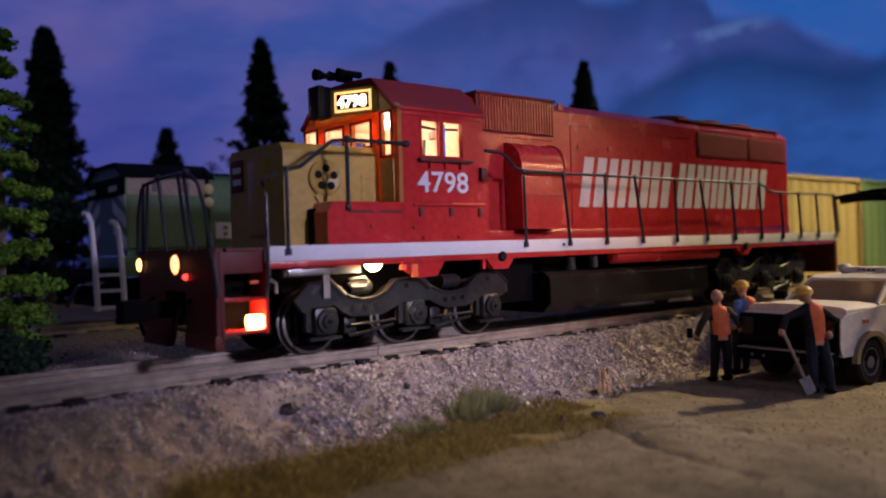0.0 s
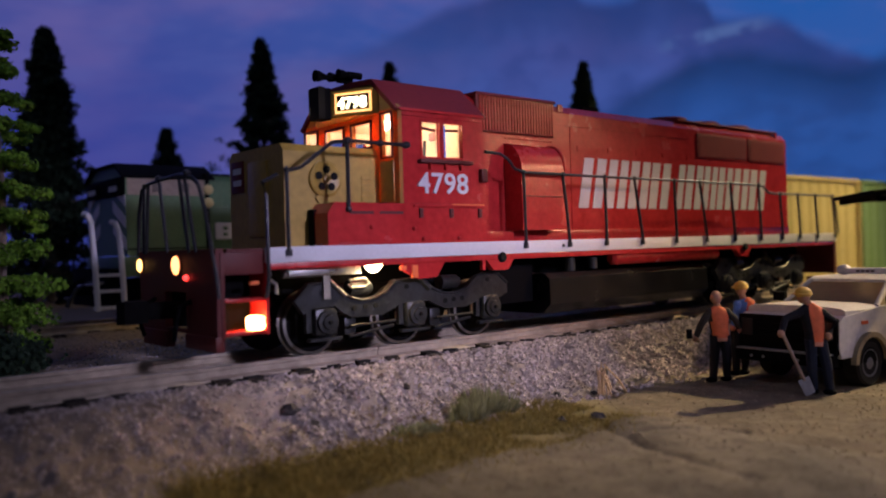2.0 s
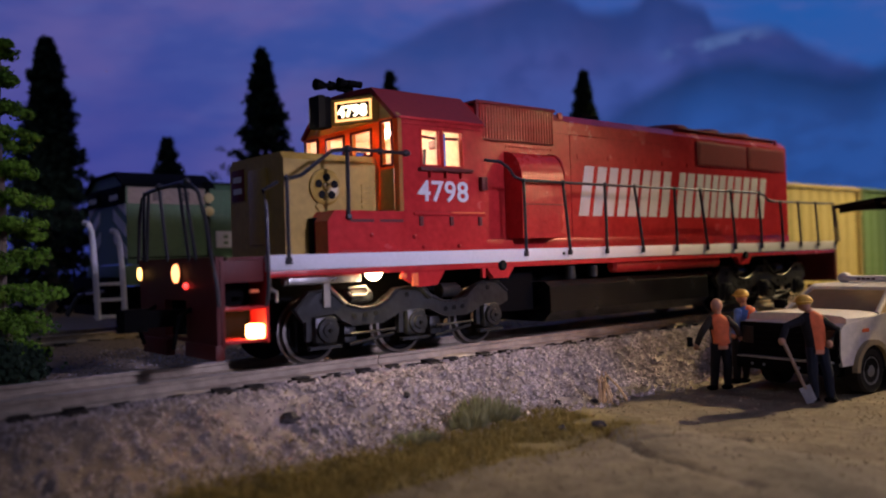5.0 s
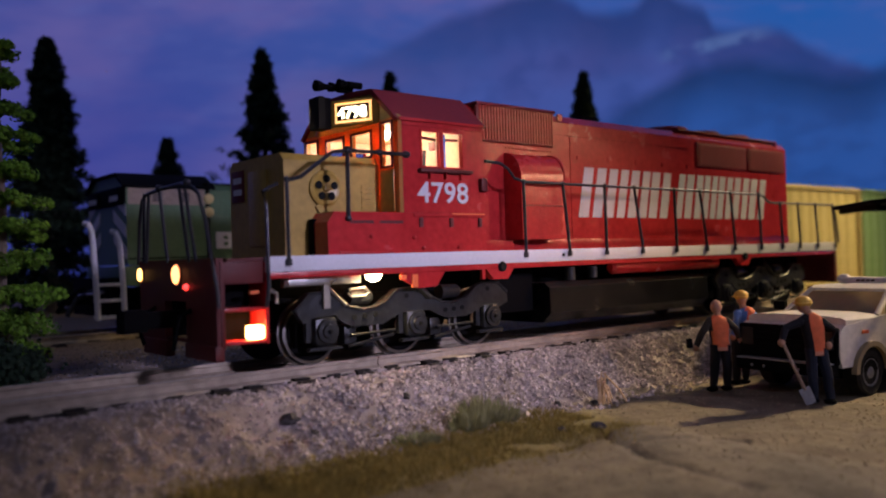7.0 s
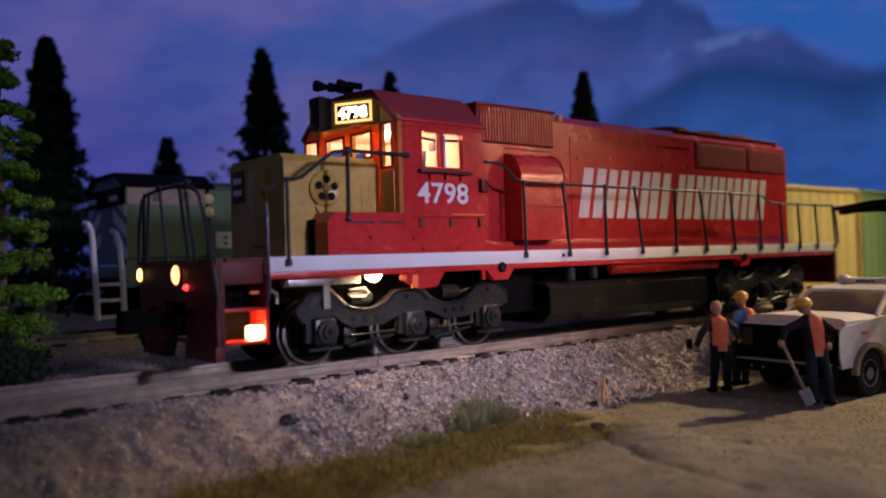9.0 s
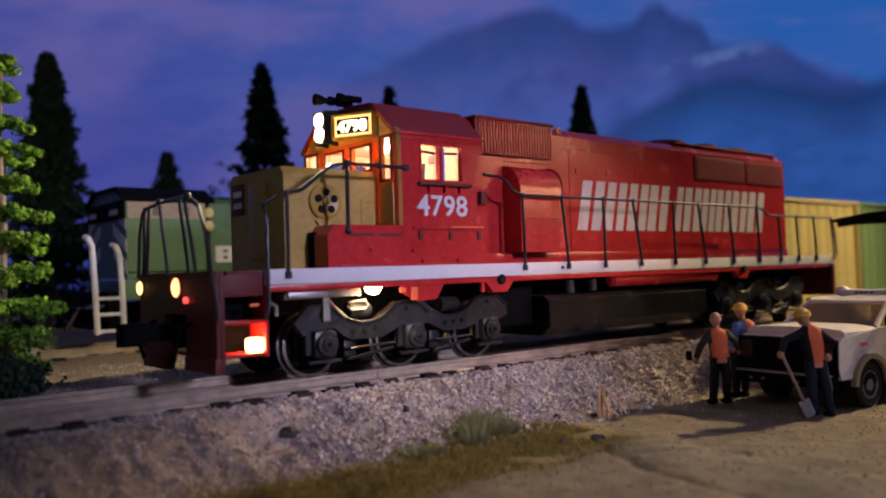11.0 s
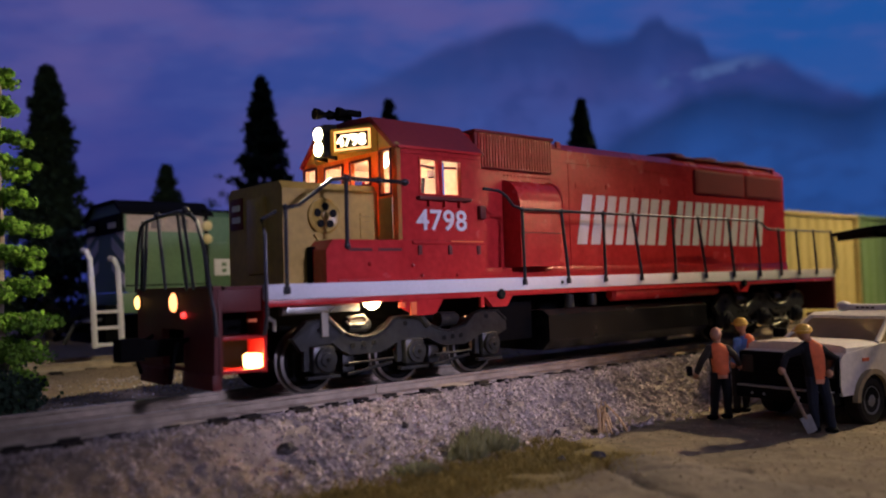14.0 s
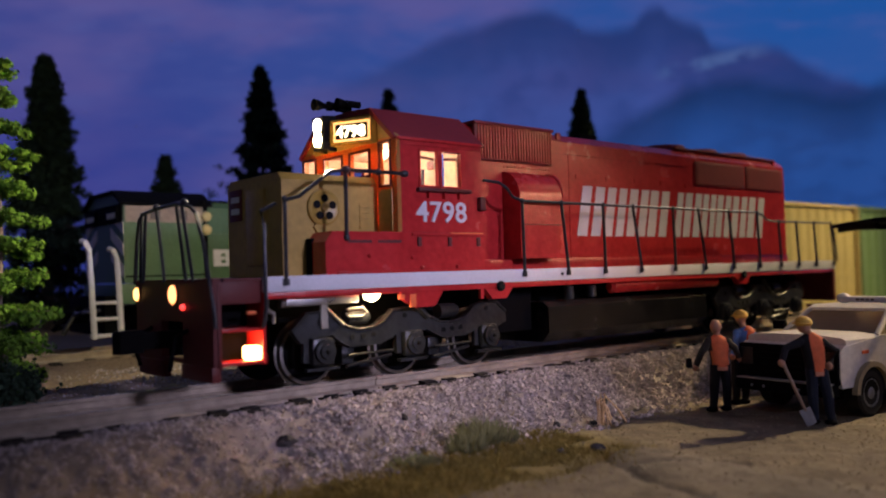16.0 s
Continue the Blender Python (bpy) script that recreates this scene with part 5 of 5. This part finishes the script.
def bush(at, r, h, seed, material, label):
    rnd = random.Random(seed)
    bm = B()
    for _ in range(110):
        a, k, z = rnd.uniform(0, 6.28), rnd.random() ** 0.5, rnd.random()
        c = Vector((r * k * math.cos(a), r * k * math.sin(a), h * z * (1 - 0.5 * k)))
        for _ in range(22):
            v = c + Vector((rnd.gauss(0, .1), rnd.gauss(0, .1), rnd.gauss(0, .07)))
            e1 = Vector((rnd.uniform(-1, 1), rnd.uniform(-1, 1), rnd.uniform(-1, 1))).normalized() * 0.05
            e2 = e1.cross(Vector((rnd.uniform(-1, 1), rnd.uniform(-1, 1), 0.3))).normalized() * 0.04
            bm.faces.new([bm.verts.new(p) for p in (v - e1, v + e2, v + e1, v - e2)])
    x, y = at
    solid("bush", bm, material, label, "bush", (x, y, height(x, y)), "bushes", "stuff")


bush((-2.1, 2.6), 0.75, 0.9, 1, NEEDLE, "dark green bush below the fir")
bush((-1.9, 4.6), 0.9, 1.2, 2, NEEDLE, "dark green bush in the shade")
bush((9.0, 17.5), 1.3, 6.3, 3, NEEDLE, "dark shrub top behind the locomotive")


# ---- container row, shelter ----
def container(at, length, h, material, rz, label):
    c = thing("freight_container", at, label, "container", "containers", rz=rz)
    part("body", box(B(), 0, 0, 0, length, 2.5, h, 0.03), material, c)
    rib = None
    for k in range(int(length / 0.85)):
        p = (0.3 + 0.85 * k, 0, 0)
        rib = part("rib", prism(B(), [(0, -0.045), (0.34, -0.045), (0.42, 0.0), (-0.08, 0.0)], "z", 0.18, h - 0.18), material, c, at=p) if rib is None else again(rib, c, p) and rib
    for z in (0, h - 0.16):
        part("side_rail", box(B(), 0, -0.12, z, length, 0.0, z + 0.16, 0.02), material, c)
    for x in (0, length - 0.2):
        part("corner_post", box(B(), x, -0.14, 0, x + 0.2, 0.05, h, 0.02), material, c)


container((19.0, 4.2, -0.3), 15.2, 4.55, CONTAINER, 0.0, "tan-yellow ribbed steel freight container")
container((34.4, 4.2, -0.3), 18.0, 4.55, CONTAINERGREEN, 0.0, "faded green ribbed steel freight container")


def shelter():
    s = thing("shelter", (17.3, -4.6, height(17.3, -4.6)), "dark flat-roofed trackside shelter", "shelter", rz=radians(-50))
    part("roof", prism(B(), [(-1.7, 3.62), (0.7, 3.74), (0.7, 3.86), (-1.7, 3.72)], "y", -1.5, 1.6), BLACK, s)
    part("wall", box(B(), 0.1, -1.2, 0, 0.6, 1.3, 3.62), BLACK, s, "black boarded wall")
    part("eave_beam", box(B(), -1.6, -1.4, 3.50, -1.5, 1.5, 3.62), BLACK, s)
    part("cross_beam", box(B(), -1.5, -0.1, 3.50, 0.1, 0.1, 3.62), BLACK, s)
    for k in range(5):
        part("board", box(B(), 0.07, -1.15 + 0.48 * k, 0.1, 0.1, -0.72 + 0.48 * k, 3.5), BLACK, s)


# ---- pickup truck ----
def pickup():
    w = 1.0
    t = thing("pickup_truck", (9.22, -5.03, height(9.6, -5.2) + 0.02), "dusty white pickup truck with roof light bar on the road", "pickup truck", rz=radians(-7))
    # local: front at x = 0, length along +x, width y -1..1
    low = [(0.12, 0.55), (0.06, 0.75), (0.08, 1.18), (0.22, 1.27), (1.35, 1.38), (5.7, 1.38), (5.75, 0.55), (3.35, 0.52), (1.75, 0.52), (1.55, 0.62), (0.60, 0.62), (0.45, 0.55)]
    body = B()
    prism(body, low, "y", -w, w)
    part("body", body, TRUCKWHITE, t)
    hood = B()
    prism(hood, [(-0.98, 1.36), (-0.9, 1.40), (-0.5, 1.43), (0.5, 1.43), (0.9, 1.40), (0.98, 1.36), (0.98, 1.26), (-0.98, 1.26)], "x", 0.30, 1.45)
    part("bonnet", hood, TRUCKWHITE, t, "dusty white bonnet")
    # cabin
    cb = part("cabin_roof", prism(B(), [(2.05, 1.83), (2.2, 1.88), (3.4, 1.88), (3.6, 1.82), (3.6, 1.77), (2.05, 1.77)], "y", -0.80, 0.80), TRUCKWHITE, t)
    for s in (-1, 1):
        part("windscreen_pillar", tube(B(), [(1.38, s * 0.92, 1.38), (2.08, s * 0.78, 1.80)], 0.05, 8), TRUCKWHITE, cb)
        part("door_pillar", tube(B(), [(2.75, s * 0.95, 1.38), (2.75, s * 0.79, 1.80)], 0.05, 8), TRUCKWHITE, cb)
        part("rear_pillar", tube(B(), [(3.65, s * 0.95, 1.38), (3.5, s * 0.79, 1.80)], 0.08, 8), TRUCKWHITE, cb)
        bm = B()
        bm.faces.new([bm.verts.new(p) for p in ((1.45, s * 0.93, 1.39), (2.72, s * 0.94, 1.39), (2.72, s * 0.80, 1.78), (2.08, s * 0.80, 1.78))])
        part("side_window", bm, SMOKED, cb)
        part("door", box(B(), 1.72, min(s * 1.0, s * 1.012), 0.60, 2.72, max(s * 1.0, s * 1.012), 1.36, 0.004), TRUCKWHITE, t)
        part("door_stripe", box(B(), 1.60, min(s * 1.012, s * 1.018), 1.02, 2.4, max(s * 1.012, s * 1.018), 1.12), BLACK, t, "dark emblem bars")
        m = part("wing_mirror", box(B(), 1.5, min(s * 1.02, s * 1.28), 1.40, 1.62, max(s * 1.02, s * 1.28), 1.58, 0.03), BLACK, t)
        part("fender_lamp", box(B(), 0.75, min(s * 1.0, s * 1.012), 1.10, 0.95, max(s * 1.0, s * 1.012), 1.16), mat_orange, t)
        for x in (0.98, 4.6):
            wheel = part("wheel", lathe(B(), [(s * 0.72, 0.36), (s * 0.74, 0.41), (s * 0.98, 0.41), (s * 1.02, 0.37), (s * 1.0, 0.25)], "y", (x, 0, 0.40), 30), TYRE, t, "black rubber tyre")
            part("rim", lathe(B(), [(s * 0.95, 0.25), (s * 1.01, 0.25), (s * 1.0, 0.21), (s * 0.96, 0.17), (s * 1.02, 0.08), (s * 1.03, 0.03)], "y", (x, 0, 0.40), 24), RIM, wheel, "dull grey wheel rim")
            arch = [(x + 0.56 * math.cos(a), 0.42 + 0.54 * math.sin(a)) for a in [math.pi * k / 12 for k in range(13)]]
            inner = [(x + 0.46 * math.cos(a), 0.42 + 0.45 * math.sin(a)) for a in [math.pi * k / 12 for k in range(13)]]
            part("wheel_arch", prism(B(), [*arch, *inner[::-1]], "y", min(s * 0.98, s * 1.08), max(s * 0.98, s * 1.08)), ARCH, t, "dusty flared wheel arch")
            # black sheet stands in for the shade within the arch
            part("wheel_well", prism(B(), [*inner], "y", min(s * 0.98, s * 1.006), max(s * 0.98, s * 1.006)), BLACK_AND_SHADE, t)
    bm = B()
    bm.faces.new([bm.verts.new(p) for p in ((1.40, -0.90, 1.40), (1.40, 0.90, 1.40), (2.08, 0.78, 1.79), (2.08, -0.78, 1.79))])
    ws = part("windscreen", bm, SMOKED, cb, "dusty windscreen")
    bm = B()
    bm.faces.new([bm.verts.new(p) for p in ((3.62, -0.9, 1.40), (3.62, 0.9, 1.40), (3.55, 0.78, 1.79), (3.55, -0.78, 1.79))])
    part("rear_window", bm, SMOKED, cb)
    part("dashboard", box(B(), 1.5, -0.85, 1.385, 1.75, 0.85, 1.45, 0.02), GREYROOF, t)
    for y in (-0.42, 0.42):
        part("seat", box(B(), 2.6, y - 0.25, 1.385, 2.75, y + 0.25, 1.75, 0.04), SEATTAN, t)
    lb = part("light_bar", box(B(), 2.65, -0.50, 1.90, 2.92, 0.50, 2.02, 0.03), WHITE, t, "white roof light bar")
    for y in (-0.50, 0.50):
        part("beacon", ball(B(), (2.78, y, 1.98), 0.12, 1.2, 1.2, 0.9), WHITE, lb)
    for k in range(4):
        part("label_bar", box(B(), 2.642, -0.2 + 0.1 * k, 1.94, 2.65, -0.13 + 0.1 * k, 1.98), GREYROOF, lb)
    gr = part("grille", box(B(), 0.0, -0.985, 0.60, 0.12, 0.985, 1.255, 0.04), BLACK, t, "black front grille")
    for k in range(4):
        part("grille_bar", box(B(), -0.02, -0.6, 0.74 + 0.11 * k, 0.01, 0.6, 0.78 + 0.11 * k), BLACK, gr)
    for y in (-0.80, 0.80):
        part("headlamp", box(B(), -0.015, y - 0.13, 0.86, 0.10, y + 0.13, 1.18, 0.02), HEADGLASS, t)
    bp = part("bumper", box(B(), -0.16, -0.96, 0.40, 0.10, 0.96, 0.62, 0.04), BLACK, t, "black steel front bumper")
    part("bumper_lip", box(B(), -0.18, -0.92, 0.615, 0.0, 0.92, 0.64), RIM, bp)
    for y in (-0.6, -0.35, 0.35, 0.6):
        part("bumper_bolt", ball(B(), (-0.17, y, 0.5), 0.03, sub=1), RIM, bp)
    part("undertray", box(B(), 0.5, -0.7, 0.30, 5.4, 0.7, 0.56), BLACK, t)
    part("load_bed_rim", box(B(), 3.75, -1.0, 1.38, 5.72, 1.0, 1.44, 0.02), TRUCKWHITE, t)


ARCH = mat("tan_arch_plastic", (0.30, 0.24, 0.15), 0.6, vary=0.2, bump=0.1)
SEATTAN = mat("tan_seat", (0.34, 0.25, 0.13), 0.8, vary=0.2, bump=0.1)
HEADGLASS = mat("dark_headlamp", (0.012, 0.012, 0.014), 0.5, vary=0.2, bump=0)
pickup()
GREYSHIRT = mat("dark_grey_shirt", (0.035, 0.030, 0.024), 0.85, vary=0.2, bump=0.1)


# ---- painted plastic figurines, plain shapes ----
def figurine(at, feet, hips, chest, head, arms, split, shirt, legs, cap, label):
    """One moulded figure. Its x runs along the road's near edge, y into the scene, z up; sizes in metres of the real thing."""
    bm, painted = B(), []

    def paint(i):
        bm.faces.ensure_lookup_table()
        for k in range(sum(painted), len(bm.faces)):
            bm.faces[k].material_index = i
        painted.append(len(bm.faces) - sum(painted))
    hc, cc, hd = Vector(hips), Vector(chest), Vector(head)
    for e, f in zip((-1, 1), feet):
        f = Vector(f)
        top = hc + Vector((e * 0.085, 0, 0.02))
        tube(bm, [f + Vector((0, 0, 0.03)), f.lerp(top, 0.25), f.lerp(top, 0.52) + Vector((e * 0.012, -0.02, 0)), f.lerp(top, 0.8), top], 0.068, 10, r1=0.108)
    paint(1)
    for f in feet:
        ball(bm, Vector(f) + Vector((-0.03, -0.02, 0.045)), 0.085, 1.35, 1.1, 0.62)
    paint(5)
    rings = [(-0.09, 0.165, 0.115), (-0.02, 0.178, 0.125), (0.12, 0.170, 0.118), (0.30, 0.190, 0.128), (0.44, 0.208, 0.130), (0.53, 0.185, 0.112), (0.58, 0.11, 0.085), (0.61, 0.06, 0.06)]
    rise = (cc.z - hc.z) / 0.42
    loops = []
    for dz, rx, ry in rings:
        c = hc.lerp(cc, max(0, dz) / 0.42)
        loops.append([bm.verts.new((c.x + rx * math.cos(q), c.y + ry * math.sin(q), hc.z + dz * rise)) for q in [2 * math.pi * k / 16 for k in range(16)]])
    for u, v in zip(loops, loops[1:]):
        for k in range(16):
            bm.faces.new((u[k], u[(k + 1) % 16], v[(k + 1) % 16], v[k]))
    bm.faces.new(loops[0][::-1]), bm.faces.new(loops[-1])
    n0 = sum(painted)
    paint(0)
    bm.faces.ensure_lookup_table()
    for k in range(n0, len(bm.faces)):
        m = bm.faces[k].calc_center_median()
        if m.x - hc.lerp(cc, (m.z - hc.z) / max(0.1, cc.z - hc.z)).x < split:
            bm.faces[k].material_index = 2
        elif m.z < hc.z - 0.03:
            bm.faces[k].material_index = 6
    for pts in arms:
        tube(bm, pts, 0.078, 9, r1=0.055)
        ball(bm, pts[0], 0.085)
    paint(2)
    for pts in arms:
        ball(bm, pts[-1], 0.062, 1, 1, 1.15)
    tube(bm, [cc + Vector((0, 0, 0.10)), hd], 0.062, 9)
    ball(bm, hd, 0.115, 0.95, 1.0, 1.18)
    paint(3)
    if cap:
        ball(bm, hd + Vector((0, 0, 0.055)), 0.137, 1.05, 1.0, 0.80)
        lathe(bm, [(hd.z + 0.03, 0.168), (hd.z + 0.05, 0.160)], "z", (hd.x - 0.02, hd.y, 0), 16)
        paint(4)
    x, y = at
    solid("figurine", bm, [VEST, legs, shirt, SKIN, HELMET, BLACK, HEM], label, "figurine", (x, y, height(x, y)), "road crew figurines", rz=radians(-40))


HEM = mat("pale_hem", (0.62, 0.26, 0.16), 0.7, vary=0.2, bump=0)
figurine((8.80, -5.83), [(-0.08, 0.05, 0), (0.17, -0.06, 0)], (-0.04, 0, 0.92), (-0.10, 0, 1.36), (-0.24, -0.02, 1.68),
         [[(-0.28, 0, 1.40), (-0.54, 0.02, 1.30), (-0.66, -0.08, 1.06)], [(0.08, 0, 1.38), (0.30, -0.03, 1.22), (0.13, -0.10, 0.99)]],
         -0.06, NAVY, DENIM, True, "painted plastic worker figurine in orange vest and yellow helmet")
figurine((8.95, -3.82), [(-0.10, 0, 0), (0.20, 0.08, 0)], (0.06, 0, 0.86), (0.03, 0, 1.26), (0.0, 0, 1.60),
         [[(-0.13, 0, 1.33), (-0.30, -0.02, 1.10), (-0.43, -0.05, 0.84)], [(0.20, 0, 1.32), (0.36, 0.02, 1.18), (0.46, 0.06, 0.98)]],
         -0.16, GREYSHIRT, NAVY, False, "bareheaded plastic worker figurine in orange vest")
figurine((9.92, -3.74), [(-0.10, 0, 0), (0.10, 0.05, 0)], (0.0, 0, 0.92), (0.10, 0, 1.34), (0.04, 0, 1.70),
         [[(-0.06, -0.06, 1.40), (-0.12, -0.12, 1.15), (-0.20, -0.15, 0.95)], [(0.26, 0, 1.36), (0.34, 0.05, 1.12), (0.25, -0.1, 0.95)]],
         -0.03, BLUESHIRT, NAVY, True, "plastic worker figurine in blue shirt, orange vest and yellow helmet")


def hammer():
    """A dark hand tool in the grip of the bareheaded figurine."""
    t = thing("hand_tool", (8.95, -3.82, height(8.95, -3.82)), "dark short-handled hand tool held by a figurine", "tool", rz=radians(-40))
    part("handle", tube(B(), [(-0.36, -0.06, 0.78), (-0.52, -0.07, 0.88)], 0.032, 7), WOOD, t, "brown wooden handle")
    part("tool_head", box(B(), -0.60, -0.12, 0.84, -0.50, -0.02, 1.02, 0.02), BLACK, t)


hammer()


def shovel():
    t = thing("shovel", (8.80, -5.83, height(8.80, -5.83)), "small wooden-handled shovel held by a figurine", "shovel", rz=radians(-40))
    a, b = Vector((-0.22, -0.16, 0.02)), Vector((-0.66, -0.10, 1.10))
    part("handle", tube(B(), [a.lerp(b, 0.22), b], 0.03, 7), WOOD, t)
    bm = prism(B(), [(-0.09, 0.02), (0.0, 0.0), (0.09, 0.02), (0.10, 0.30), (-0.10, 0.30)], "y", -0.012, 0.012)
    turn = Vector((0, 0, 1)).rotation_difference((b - a).normalized()).to_matrix()
    for v in bm.verts:
        v.co = turn @ v.co + a
    part("blade", bm, RIM, t, "grey metal blade")


shovel()
shelter()


# ---- the headlight comes on: the two added caps blocking it swing open ----
def motions():
    for ob, z, turn in ((upper_blocker, 4.545, 264), (lower_blocker, 3.985, -264)):
        def cap(deg):
            return Matrix.Translation(Vector((2.655, 0, z)) * S) @ pose(0, 0, 0, 0, deg, 0)
        walk(ob, [(0, cap(0)), (10.0, cap(0)), *[(10.0 + 0.1 * k, cap(turn * k / 4)) for k in (1, 2, 3, 4)], (16, cap(turn))])


motions()
